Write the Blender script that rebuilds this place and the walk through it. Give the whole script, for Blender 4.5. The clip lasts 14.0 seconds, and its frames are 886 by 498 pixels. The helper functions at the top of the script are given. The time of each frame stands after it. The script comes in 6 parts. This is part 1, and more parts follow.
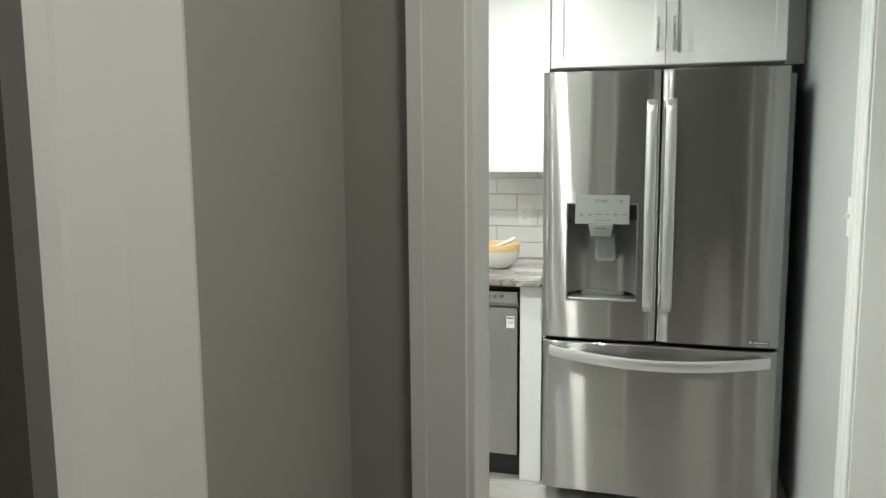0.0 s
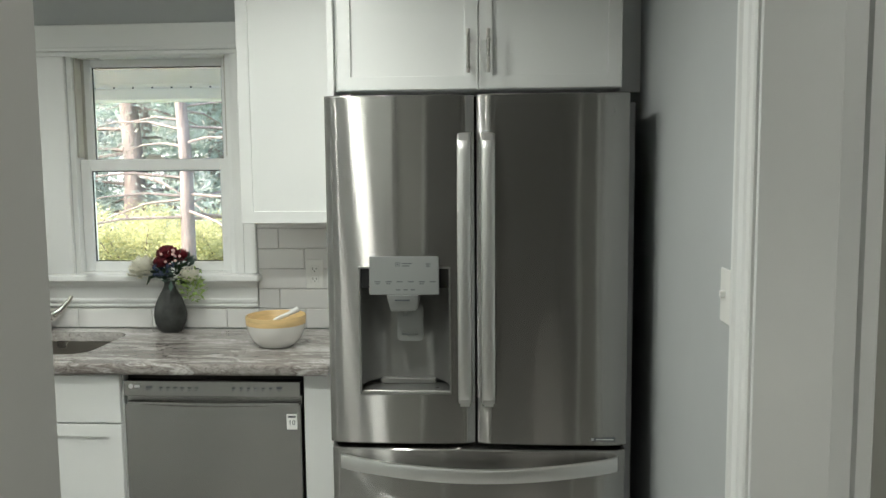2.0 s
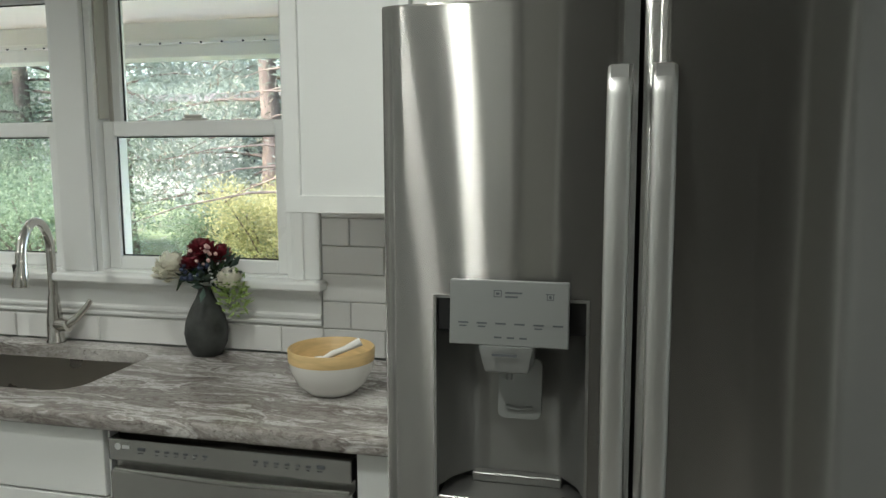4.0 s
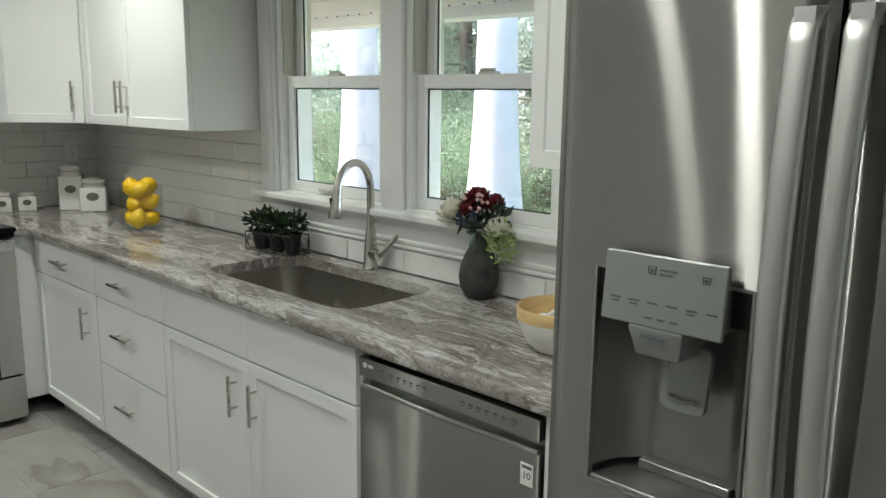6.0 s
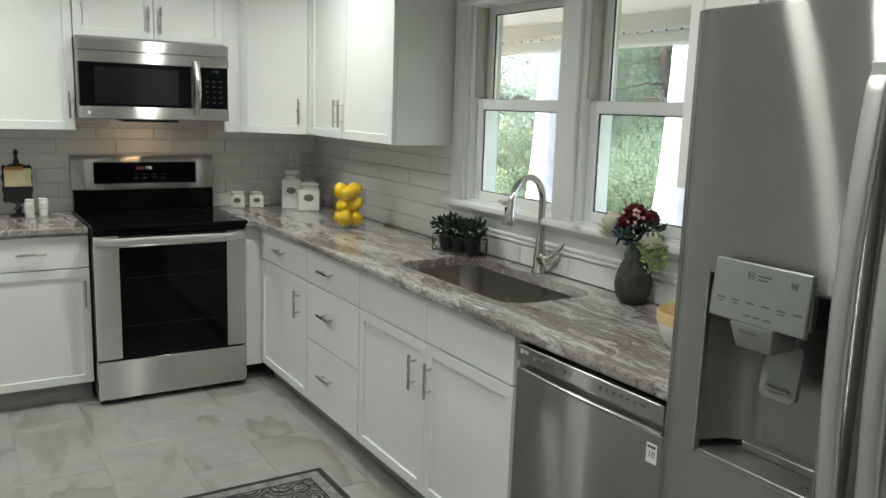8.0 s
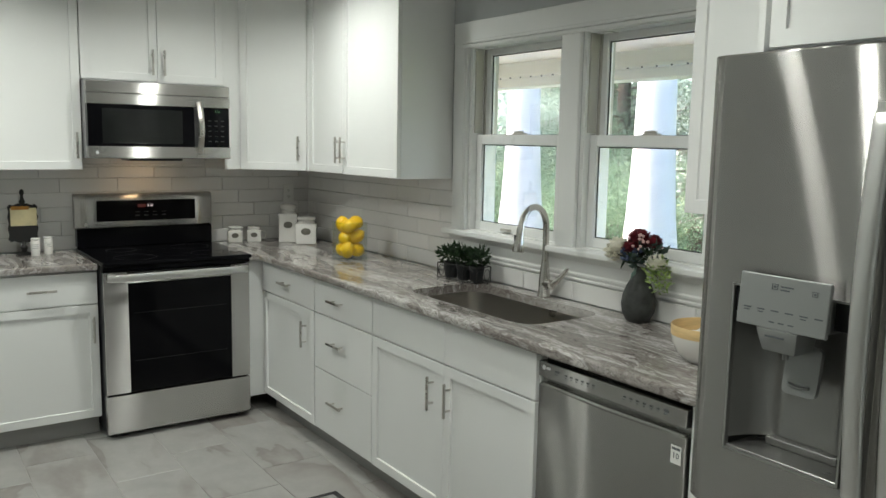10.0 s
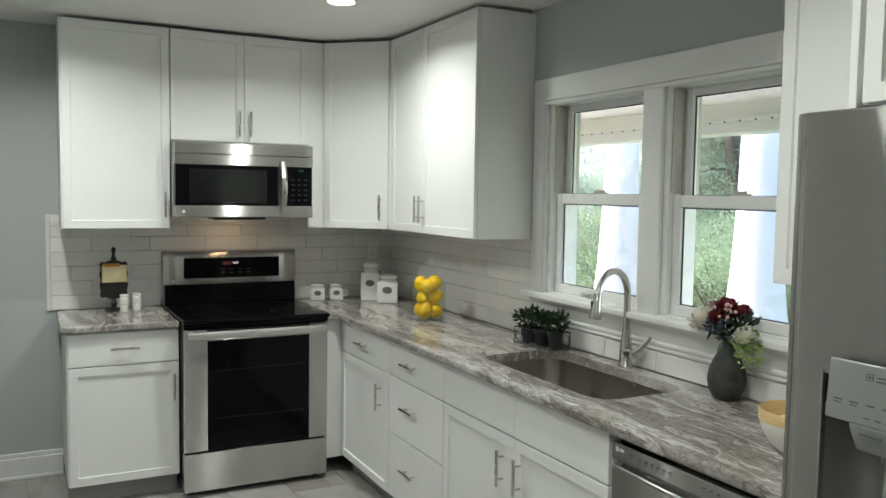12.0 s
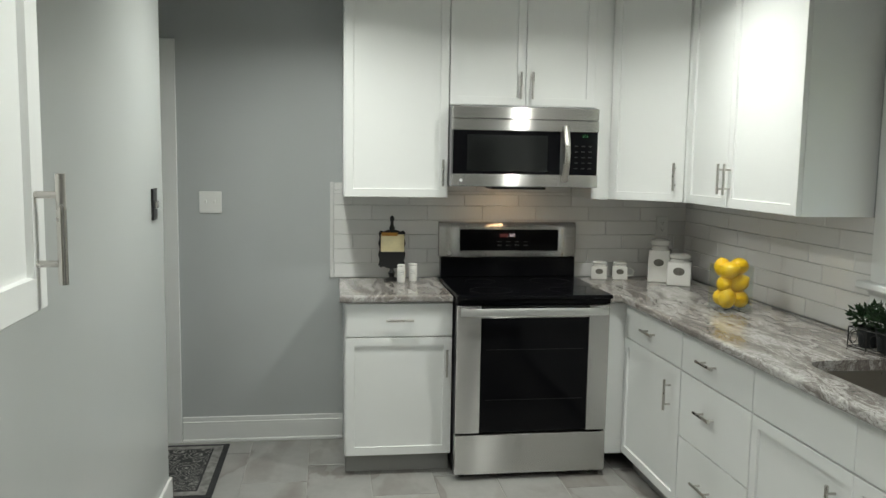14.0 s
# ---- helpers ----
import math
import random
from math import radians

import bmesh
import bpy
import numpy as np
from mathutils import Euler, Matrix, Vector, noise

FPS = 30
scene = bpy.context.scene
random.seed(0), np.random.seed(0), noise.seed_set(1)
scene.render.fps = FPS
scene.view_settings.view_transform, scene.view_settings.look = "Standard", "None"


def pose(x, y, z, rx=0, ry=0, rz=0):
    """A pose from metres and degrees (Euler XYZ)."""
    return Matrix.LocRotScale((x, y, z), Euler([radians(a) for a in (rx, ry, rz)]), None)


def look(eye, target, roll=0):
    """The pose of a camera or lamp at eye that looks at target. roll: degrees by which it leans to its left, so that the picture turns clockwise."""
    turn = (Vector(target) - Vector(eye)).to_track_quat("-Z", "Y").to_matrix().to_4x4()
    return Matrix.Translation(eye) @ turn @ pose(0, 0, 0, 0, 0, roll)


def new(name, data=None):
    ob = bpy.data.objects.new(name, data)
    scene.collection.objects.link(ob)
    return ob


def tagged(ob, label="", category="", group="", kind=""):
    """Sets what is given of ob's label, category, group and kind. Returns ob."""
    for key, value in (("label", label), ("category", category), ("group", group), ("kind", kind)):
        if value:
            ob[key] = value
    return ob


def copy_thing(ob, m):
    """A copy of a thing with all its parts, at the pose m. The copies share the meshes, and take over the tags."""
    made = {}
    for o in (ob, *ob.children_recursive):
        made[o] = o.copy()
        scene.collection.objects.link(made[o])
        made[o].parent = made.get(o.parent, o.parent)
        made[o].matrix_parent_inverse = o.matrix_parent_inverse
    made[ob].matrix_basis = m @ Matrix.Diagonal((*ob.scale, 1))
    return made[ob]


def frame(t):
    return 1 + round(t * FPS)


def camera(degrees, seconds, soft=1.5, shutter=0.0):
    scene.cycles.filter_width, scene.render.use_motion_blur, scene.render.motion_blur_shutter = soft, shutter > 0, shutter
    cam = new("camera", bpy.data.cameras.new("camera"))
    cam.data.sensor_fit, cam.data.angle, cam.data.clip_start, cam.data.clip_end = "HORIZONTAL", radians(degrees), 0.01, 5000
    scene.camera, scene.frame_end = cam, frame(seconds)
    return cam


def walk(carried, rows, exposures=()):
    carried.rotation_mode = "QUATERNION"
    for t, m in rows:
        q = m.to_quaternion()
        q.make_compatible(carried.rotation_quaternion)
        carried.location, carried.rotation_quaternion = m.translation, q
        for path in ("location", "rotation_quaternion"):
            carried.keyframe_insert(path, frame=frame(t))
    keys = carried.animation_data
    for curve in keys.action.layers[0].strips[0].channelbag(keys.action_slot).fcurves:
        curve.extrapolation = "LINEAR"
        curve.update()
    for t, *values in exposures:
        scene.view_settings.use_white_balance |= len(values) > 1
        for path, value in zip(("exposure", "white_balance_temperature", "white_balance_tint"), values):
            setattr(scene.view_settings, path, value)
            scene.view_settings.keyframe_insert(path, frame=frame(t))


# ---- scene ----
cam = camera(57.6, 14.0)
PATH = [
    (0, (0.153, -0.017, 1.494), (-0.394, 1.889, 1.23), -0.5),
    (0.5, (0.169, 0.109, 1.513), (-0.195, 2.058, 1.251), 0.2),
    (1, (0.075, 0.307, 1.526), (-0.036, 2.287, 1.268), -0.2),
    (1.5, (0.126, 0.561, 1.524), (0.011, 2.543, 1.287), -0.3),
    (2, (0.151, 0.798, 1.538), (0.027, 2.785, 1.343), -0.5),
    (2.2, (0.147, 0.9, 1.531), (0.014, 2.886, 1.334), -0.5),
    (4.3, (0.114, 1.906, 1.509), (-0.54, 3.777, 1.237), -0.7),
    (4.5, (0.134, 1.963, 1.5), (-0.66, 3.778, 1.221), -1.0),
    (5, (0.245, 2.109, 1.485), (-0.952, 3.671, 1.125), -0.9),
    (5.5, (0.335, 2.086, 1.486), (-0.997, 3.532, 1.118), -0.6),
    (6, (0.493, 2.054, 1.524), (-0.88, 3.459, 1.15), 0.7),
    (6.5, (0.579, 2.01, 1.542), (-0.874, 3.34, 1.199), 2.3),
    (7, (0.666, 2.028, 1.556), (-0.966, 3.13, 1.207), 2.1),
    (7.5, (0.735, 1.989, 1.555), (-0.917, 3.061, 1.202), 2.2),
    (7.9, (0.806, 1.894, 1.558), (-0.858, 2.946, 1.206), 2.1),
    (8, (0.813, 1.89, 1.552), (-0.857, 2.933, 1.205), 1.9),
    (10.3, (0.867, 1.597, 1.554), (-0.743, 2.758, 1.313), 0.9),
    (10.5, (0.883, 1.619, 1.568), (-0.72, 2.793, 1.342), 0.9),
    (11, (0.86, 1.662, 1.58), (-0.749, 2.834, 1.385), 1.2),
    (11.5, (0.827, 1.721, 1.595), (-0.804, 2.869, 1.45), 1.2),
    (12, (0.8, 1.789, 1.587), (-0.97, 2.709, 1.448), 0.9),
    (12.5, (0.74, 1.828, 1.576), (-1.107, 2.583, 1.434), 0.6),
    (13, (0.607, 1.831, 1.559), (-1.259, 2.53, 1.384), 1.2),
    (13.5, (0.49, 1.834, 1.555), (-1.43, 2.361, 1.364), 0.9),
    (14, (0.389, 1.887, 1.567), (-1.579, 2.164, 1.347), 0.9),
]
EXPOSURES = [(0.0, 4.22), (0.7, 4.17), (1.2, 4.02), (1.5, 3.8), (2.0, 3.47), (2.2, 3.38), (4.3, 3.0), (6.5, 3.1), (8.2, 3.13), (11.0, 3.12), (12.5, 3.25), (14.0, 3.25)]
walk(cam, [(t, look(eye, target, roll)) for t, eye, target, roll in PATH], EXPOSURES)
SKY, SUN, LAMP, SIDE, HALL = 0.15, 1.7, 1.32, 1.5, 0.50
LAMPCOL = (0.968, 1.0, 0.925)

# ---------- world, sun, lamps ----------
world = bpy.data.worlds.new("world")
scene.world = world
world.use_nodes = True
wn, wl = world.node_tree.nodes, world.node_tree.links
sky = wn.new("ShaderNodeTexSky")
sky.sky_type, sky.sun_disc = "NISHITA", False
sky.sun_elevation, sky.sun_rotation = radians(50), radians(236)
sky.air_density, sky.dust_density, sky.ozone_density = 0.9, 3.0, 1.0
wn["Background"].inputs["Strength"].default_value = SKY
wl.new(sky.outputs["Color"], wn["Background"].inputs["Color"])
sun = new("sun", bpy.data.lights.new("sun", "SUN"))
sun.data.energy, sun.data.angle, sun.data.color = SUN, radians(14), (1.0, 0.985, 0.96)
sun.matrix_world = look((-18, -6, 26), (0, 6, 0))
# The second one is unseen, added and placed to brighten the west end.
DOWNLIGHTS = [(-2.72, 3.08), (-2.95, 1.80), (-0.64, 2.90), (-0.53, 2.22)]
CEIL = 2.45
SHARES = [1.05, 1.1, 0.5, 0.95]  # energy shares, tuned to the brightness of each part of the room
for (x, y), share in zip(DOWNLIGHTS, SHARES):
    lamp = new("downlight_lamp", bpy.data.lights.new("downlight_lamp", "AREA"))
    lamp.data.shape, lamp.data.size, lamp.data.energy, lamp.data.color = "DISK", 0.10, LAMP * share, LAMPCOL
    lamp.data.spread = radians(155)
    lamp.matrix_world = look((x, y, CEIL - 0.02), (x, y + 0.0001, 0))
hob = new("hob_lamp", bpy.data.lights.new("hob_lamp", "AREA"))
hob.data.shape, hob.data.size, hob.data.energy, hob.data.color = "DISK", 0.03, 0.0007, (1.0, 0.62, 0.32)
hob.matrix_world = look((-3.86, 2.84, 1.418), (-3.95, 2.84, 0.9))
# Unseen fill light in the side room, added to brighten the opening's jamb.
room_fill = new("side_room_lamp", bpy.data.lights.new("side_room_lamp", "AREA"))
room_fill.data.shape, room_fill.data.size, room_fill.data.energy, room_fill.data.color = "DISK", 0.3, SIDE, LAMPCOL
room_fill.matrix_world = look((1.8, 0.9, CEIL - 0.03), (1.8, 0.9001, 0))

# Unseen fill light, added to brighten the hall walls and casings.
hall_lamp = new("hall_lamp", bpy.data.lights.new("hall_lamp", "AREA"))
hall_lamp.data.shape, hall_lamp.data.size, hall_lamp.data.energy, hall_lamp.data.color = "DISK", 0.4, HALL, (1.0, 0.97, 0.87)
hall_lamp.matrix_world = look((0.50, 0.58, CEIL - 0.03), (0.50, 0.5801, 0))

# ---------- materials ----------
MATS = {}


def nodes_of(name):
    m = bpy.data.materials.new(name)
    m.use_nodes = True
    return m, m.node_tree.nodes, m.node_tree.links, m.node_tree.nodes["Principled BSDF"]


def coords(n, l, scale=(1, 1, 1), rot=(0, 0, 0), jitter=False):
    tc = n.new("ShaderNodeTexCoord")
    mp = n.new("ShaderNodeMapping")
    mp.inputs["Scale"].default_value, mp.inputs["Rotation"].default_value = scale, [radians(a) for a in rot]
    l.new(tc.outputs["Object"], mp.inputs["Vector"])
    if jitter:
        oi = n.new("ShaderNodeObjectInfo")
        mul = n.new("ShaderNodeMath")
        mul.operation = "MULTIPLY"
        mul.inputs[1].default_value = 53.0
        l.new(oi.outputs["Random"], mul.inputs[0])
        l.new(mul.outputs[0], mp.inputs["Location"])
    return mp.outputs["Vector"]


def tex_noise(n, l, vec, scale, detail=4, rough=0.55, distort=0.0):
    t = n.new("ShaderNodeTexNoise")
    t.inputs["Scale"].default_value, t.inputs["Detail"].default_value = scale, detail
    t.inputs["Roughness"].default_value, t.inputs["Distortion"].default_value = rough, distort
    l.new(vec, t.inputs["Vector"])
    return t.outputs["Fac"]


def ramp(n, l, fac, stops):
    r = n.new("ShaderNodeValToRGB")
    e = r.color_ramp.elements
    while len(e) < len(stops):
        e.new(0.5)
    for k, (p, c) in zip(e, stops):
        k.position, k.color = p, (*c, 1) if len(c) == 3 else c
    l.new(fac, r.inputs["Fac"])
    return r.outputs["Color"]


def bump(n, l, p, height, strength, dist=0.002):
    b = n.new("ShaderNodeBump")
    b.inputs["Strength"].default_value, b.inputs["Distance"].default_value = strength, dist
    l.new(height, b.inputs["Height"])
    l.new(b.outputs["Normal"], p.inputs["Normal"])


def plain(name, color, rough=0.5, metal=0.0, vary=0.06, scale=3.0, grain=120.0, relief=0.1, coat=0.0, dist=0.002, spec=0.5, stretch=(1, 1, 1)):
    """A painted or moulded surface: slow colour drift, fine grain, gloss that wanders a little."""
    m, n, l, p = nodes_of(name)
    vec = coords(n, l, stretch)
    slow = tex_noise(n, l, vec, scale, 3)
    lo, hi = [max(0, c * (1 - vary)) for c in color], [min(1, c * (1 + vary)) for c in color]
    l.new(ramp(n, l, slow, [(0.3, lo), (0.7, hi)]), p.inputs["Base Color"])
    fine = tex_noise(n, l, vec, grain, 3)
    rr = ramp(n, l, tex_noise(n, l, vec, scale * 2.3, 4), [(0.3, [max(0.02, rough * 0.88)] * 3), (0.7, [min(1, rough * 1.14)] * 3)])
    l.new(rr, p.inputs["Roughness"])
    p.inputs["Metallic"].default_value, p.inputs["Coat Weight"].default_value = metal, coat
    p.inputs["Specular IOR Level"].default_value = spec
    if relief:
        bump(n, l, p, fine, relief, dist)
    MATS[name] = m
    return m


def steel(name, color, rough, along, wave=0.0, spread=0.8):
    """Brushed steel: the brushing runs level, keeps reflections sharp along it and draws them out upright."""
    m, n, l, p = nodes_of(name)
    n.remove(p)
    g = n.new("ShaderNodeBsdfAnisotropic")
    s = [700.0, 700.0, 700.0]
    s[along] = 5.0
    brush = tex_noise(n, l, coords(n, l, s), 1.0, 2)
    slow = tex_noise(n, l, coords(n, l), 1.7, 2)
    tint = n.new("ShaderNodeMix")
    tint.data_type, tint.blend_type = "RGBA", "MULTIPLY"
    tint.inputs["Factor"].default_value = 1.0
    l.new(ramp(n, l, slow, [(0.3, [c * 0.96 for c in color]), (0.7, [c * 1.04 for c in color])]), tint.inputs["A"])
    l.new(ramp(n, l, brush, [(0.3, (0.93, 0.93, 0.93)), (0.7, (1, 1, 1))]), tint.inputs["B"])
    l.new(tint.outputs["Result"], g.inputs["Color"])
    l.new(ramp(n, l, brush, [(0.3, [rough * 0.95] * 3), (0.7, [rough * 1.05] * 3)]), g.inputs["Roughness"])
    g.inputs["Anisotropy"].default_value = spread
    if wave:
        b = n.new("ShaderNodeBump")
        b.inputs["Strength"].default_value, b.inputs["Distance"].default_value = wave, 0.006
        l.new(tex_noise(n, l, coords(n, l, (9.0, 1.0, 0.8)), 1.0, 1, 0.5, 0.3), b.inputs["Height"])
        l.new(b.outputs["Normal"], g.inputs["Normal"])
    tg = n.new("ShaderNodeTangent")
    tg.direction_type, tg.axis = "RADIAL", "Z"
    l.new(tg.outputs["Tangent"], g.inputs["Tangent"])
    # a second, duller lobe for the scattered part of the sheen
    dull, both = n.new("ShaderNodeBsdfAnisotropic"), n.new("ShaderNodeMixShader")
    dull.inputs["Roughness"].default_value, dull.inputs["Anisotropy"].default_value = 0.5, 0.35
    l.new(tint.outputs["Result"], dull.inputs["Color"])
    l.new(tg.outputs["Tangent"], dull.inputs["Tangent"])
    both.inputs["Fac"].default_value = 0.15
    l.new(g.outputs[0], both.inputs[1])
    l.new(dull.outputs[0], both.inputs[2])
    l.new(both.outputs[0], n["Material Output"].inputs["Surface"])
    MATS[name] = m
    return m


cab = plain("cabinet_paint", (0.80, 0.81, 0.80), 0.32, vary=0.012, grain=90, relief=0.03)
trimw = plain("trim_paint", (0.78, 0.79, 0.78), 0.36, vary=0.02, grain=70, relief=0.04)
wallp = plain("grey_wall_paint", (0.468, 0.488, 0.493), 0.55, vary=0.025, scale=1.5, grain=260, relief=0.12)
gloss_wall = plain("white_gloss_panel", (0.58, 0.60, 0.59), 0.13, vary=0.02, scale=1.2, grain=14, relief=0.03, dist=0.004)
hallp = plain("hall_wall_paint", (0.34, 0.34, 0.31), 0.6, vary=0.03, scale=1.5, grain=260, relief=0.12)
ceilp = plain("ceiling_paint", (0.80, 0.80, 0.78), 0.8, vary=0.02, grain=220, relief=0.15)
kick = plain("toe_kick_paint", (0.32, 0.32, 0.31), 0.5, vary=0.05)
black = plain("black_plastic", (0.012, 0.012, 0.013), 0.35, vary=0.2)
blackgloss = plain("black_glass", (0.004, 0.004, 0.005), 0.06, vary=0.1, relief=0, spec=0.12)
darkgap = plain("dark_gap", (0.02, 0.02, 0.02), 0.8, vary=0.1)
keypad_m = plain("keypad_grey", (0.010, 0.011, 0.011), 0.3, vary=0.05, relief=0)
fridge_side = plain("fridge_side_grey", (0.29, 0.29, 0.295), 0.42, vary=0.05, grain=300, relief=0.15)
nickel = plain("brushed_nickel", (0.56, 0.54, 0.51), 0.28, metal=1.0, vary=0.04, relief=0.02)
chrome = plain("faucet_steel", (0.62, 0.60, 0.57), 0.2, metal=1.0, vary=0.04, relief=0.0)
iron = plain("black_iron", (0.010, 0.010, 0.010), 0.45, vary=0.2, grain=80, relief=0.3)
panelgrey = plain("control_panel_silver", (0.29, 0.30, 0.295), 0.3, metal=0.35, vary=0.02, relief=0.0)
print_grey = plain("print_grey", (0.10, 0.11, 0.12), 0.5, vary=0.05, relief=0)
print_light = plain("print_light", (0.62, 0.63, 0.63), 0.4, vary=0.05, relief=0)
plastic_grey = plain("dispenser_grey", (0.33, 0.33, 0.32), 0.3, metal=0.75, vary=0.03, relief=0.02)
ceramic = plain("white_ceramic", (0.80, 0.79, 0.76), 0.18, vary=0.03, coat=0.4, relief=0.02, grain=40)
ceramic_tag = plain("engraved_tag", (0.16, 0.15, 0.13), 0.5, vary=0.25, scale=40)
wood_in = plain("bamboo_lining", (0.62, 0.44, 0.21), 0.42, vary=0.13, scale=16, stretch=(1, 1, 7), grain=60)
lemon_m = plain("lemon_skin", (0.88, 0.55, 0.010), 0.38, vary=0.1, scale=9, grain=260, relief=0.5, dist=0.003)
vase_m = plain("mottled_stone_vase", (0.034, 0.037, 0.035), 0.6, vary=0.55, scale=22, grain=120, relief=0.5)
pot_m = plain("dark_pot", (0.018, 0.022, 0.025), 0.55, vary=0.2)
leaf_dark = plain("dark_leaf", (0.012, 0.036, 0.010), 0.5, vary=0.5, scale=40, relief=0.2)
leaf_sage = plain("sage_leaf", (0.05, 0.085, 0.07), 0.55, vary=0.3, scale=40)
leaf_lime = plain("lime_sprig", (0.35, 0.48, 0.16), 0.55, vary=0.25, scale=40)
petal_red = plain("dark_red_petal", (0.13, 0.006, 0.014), 0.6, vary=0.45, scale=60)
petal_white = plain("cream_petal", (0.82, 0.80, 0.69), 0.6, vary=0.1, scale=60)
berry_blue = plain("blue_berry", (0.035, 0.05, 0.10), 0.45, vary=0.3, scale=60)
berry_pink = plain("pink_berry", (0.66, 0.42, 0.40), 0.4, vary=0.1)
cream_card = plain("cream_card", (0.75, 0.66, 0.40), 0.6, vary=0.12, scale=14)
amber = plain("amber_stain", (0.45, 0.20, 0.03), 0.45, vary=0.3, scale=20)
soffit_m = plain("cream_awning", (0.80, 0.78, 0.71), 0.6, vary=0.03)
sn, sl = soffit_m.node_tree.nodes, soffit_m.node_tree.links
tr = sn.new("ShaderNodeBsdfTranslucent")
tr.inputs["Color"].default_value = (0.80, 0.78, 0.72, 1)
ms = sn.new("ShaderNodeMixShader")
ms.inputs["Fac"].default_value = 0.18
sl.new(sn["Principled BSDF"].outputs[0], ms.inputs[1])
sl.new(tr.outputs[0], ms.inputs[2])
sl.new(ms.outputs[0], sn["Material Output"].inputs["Surface"])
# White render greyed down: shade on the columns is put into its colour.
column_m = plain("greyed_white_render", (0.47, 0.46, 0.45), 0.75, vary=0.06, scale=5, grain=30, relief=0.5, dist=0.01)
vinyl = plain("window_vinyl", (0.82, 0.83, 0.82), 0.3, vary=0.012, relief=0.02)
track_m = plain("window_track", (0.52, 0.50, 0.46), 0.5, vary=0.06)
gasket = plain("window_gasket", (0.03, 0.03, 0.03), 0.6, vary=0.1)
grout = plain("grout", (0.64, 0.635, 0.625), 0.85, vary=0.08, grain=200, relief=0.4)
floor_grout = plain("floor_grout", (0.45, 0.44, 0.42), 0.85, vary=0.1, grain=200, relief=0.4)
steelx = steel("brushed_steel_fridge", (0.41, 0.405, 0.39), 0.175, 0, 0.14, 0.87)
steely = steel("brushed_steel_range", (0.60, 0.59, 0.575), 0.24, 1, 0.2)
steelh = plain("satin_steel_handle", (0.70, 0.70, 0.69), 0.40, metal=1.0, vary=0.015, scale=1.5, relief=0)
steels = plain("satin_steel_sink", (0.46, 0.44, 0.41), 0.30, metal=1.0, vary=0.03, relief=0.0)
plate_m = plain("white_plate", (0.82, 0.82, 0.80), 0.3, vary=0.01, relief=0)
bark = plain("pine_bark", (0.13, 0.10, 0.08), 0.9, vary=0.4, scale=6, grain=26, relief=1.0, dist=0.02, stretch=(1, 1, 0.3))
bark_pale = plain("pale_bark", (0.15, 0.118, 0.098), 0.9, vary=0.35, scale=6, grain=26, relief=1.0, dist=0.02, stretch=(1, 1, 0.3))
bench_m = plain("red_paint", (0.42, 0.06, 0.06), 0.5, vary=0.2)
siding_m = plain("far_house_wall", (0.62, 0.60, 0.56), 0.8, vary=0.08)
roof_m = plain("far_roof", (0.16, 0.15, 0.15), 0.9, vary=0.2)


def emit(name, color, strength):
    m, n, l, p = nodes_of(name)
    p.inputs["Base Color"].default_value = (0.02, 0.02, 0.02, 1)
    p.inputs["Emission Color"].default_value, p.inputs["Emission Strength"].default_value = (*color, 1), strength
    return m


lamp_face = emit("lamp_lens", (1.0, 0.96, 0.88), 1.6)
led_red = emit("led_red", (1.0, 0.07, 0.05), 0.006)
led_white = emit("led_white", (1.0, 0.8, 0.8), 0.12)
led_green = emit("led_green", (0.15, 1.0, 0.25), 0.022)

m, n, l, p = nodes_of("window_glass")
p.inputs["Base Color"].default_value = (1, 1, 1, 1)
p.inputs["Roughness"].default_value, p.inputs["IOR"].default_value, p.inputs["Transmission Weight"].default_value = 0.0, 1.45, 1.0
glass = m
m, n, l, p = nodes_of("thin_glass")
p.inputs["Base Color"].default_value = (1, 1, 1, 1)
p.inputs["Roughness"].default_value, p.inputs["IOR"].default_value, p.inputs["Transmission Weight"].default_value = 0.02, 1.45, 0.0
clear, shine, mixed = n.new("ShaderNodeBsdfTransparent"), n.new("ShaderNodeBsdfGlossy"), n.new("ShaderNodeMixShader")
clear.inputs["Color"].default_value = (0.95, 0.97, 0.96, 1)
shine.inputs["Roughness"].default_value, mixed.inputs["Fac"].default_value = 0.02, 0.06
l.new(clear.outputs[0], mixed.inputs[1])
l.new(shine.outputs[0], mixed.inputs[2])
l.new(mixed.outputs[0], n["Material Output"].inputs["Surface"])
thin_glass = m

# polished stone with long wavy bands
m, n, l, p = nodes_of("banded_stone")
v = coords(n, l, (1.0, 2.7, 2.7), (0, 0, 9))
warp = n.new("ShaderNodeTexNoise")
warp.inputs["Scale"].default_value, warp.inputs["Detail"].default_value = 1.6, 4
l.new(v, warp.inputs["Vector"])
vm = n.new("ShaderNodeVectorMath")
vm.operation = "MULTIPLY_ADD"
vm.inputs[1].default_value = (1.25, 1.25, 1.25)
l.new(warp.outputs["Color"], vm.inputs[0])
l.new(v, vm.inputs[2])
stretch = n.new("ShaderNodeMapping")
stretch.inputs["Scale"].default_value = (0.62, 3.0, 3.0)
l.new(vm.outputs[0], stretch.inputs["Vector"])
bands = tex_noise(n, l, stretch.outputs["Vector"], 2.0, 9, 0.66, 0.35)
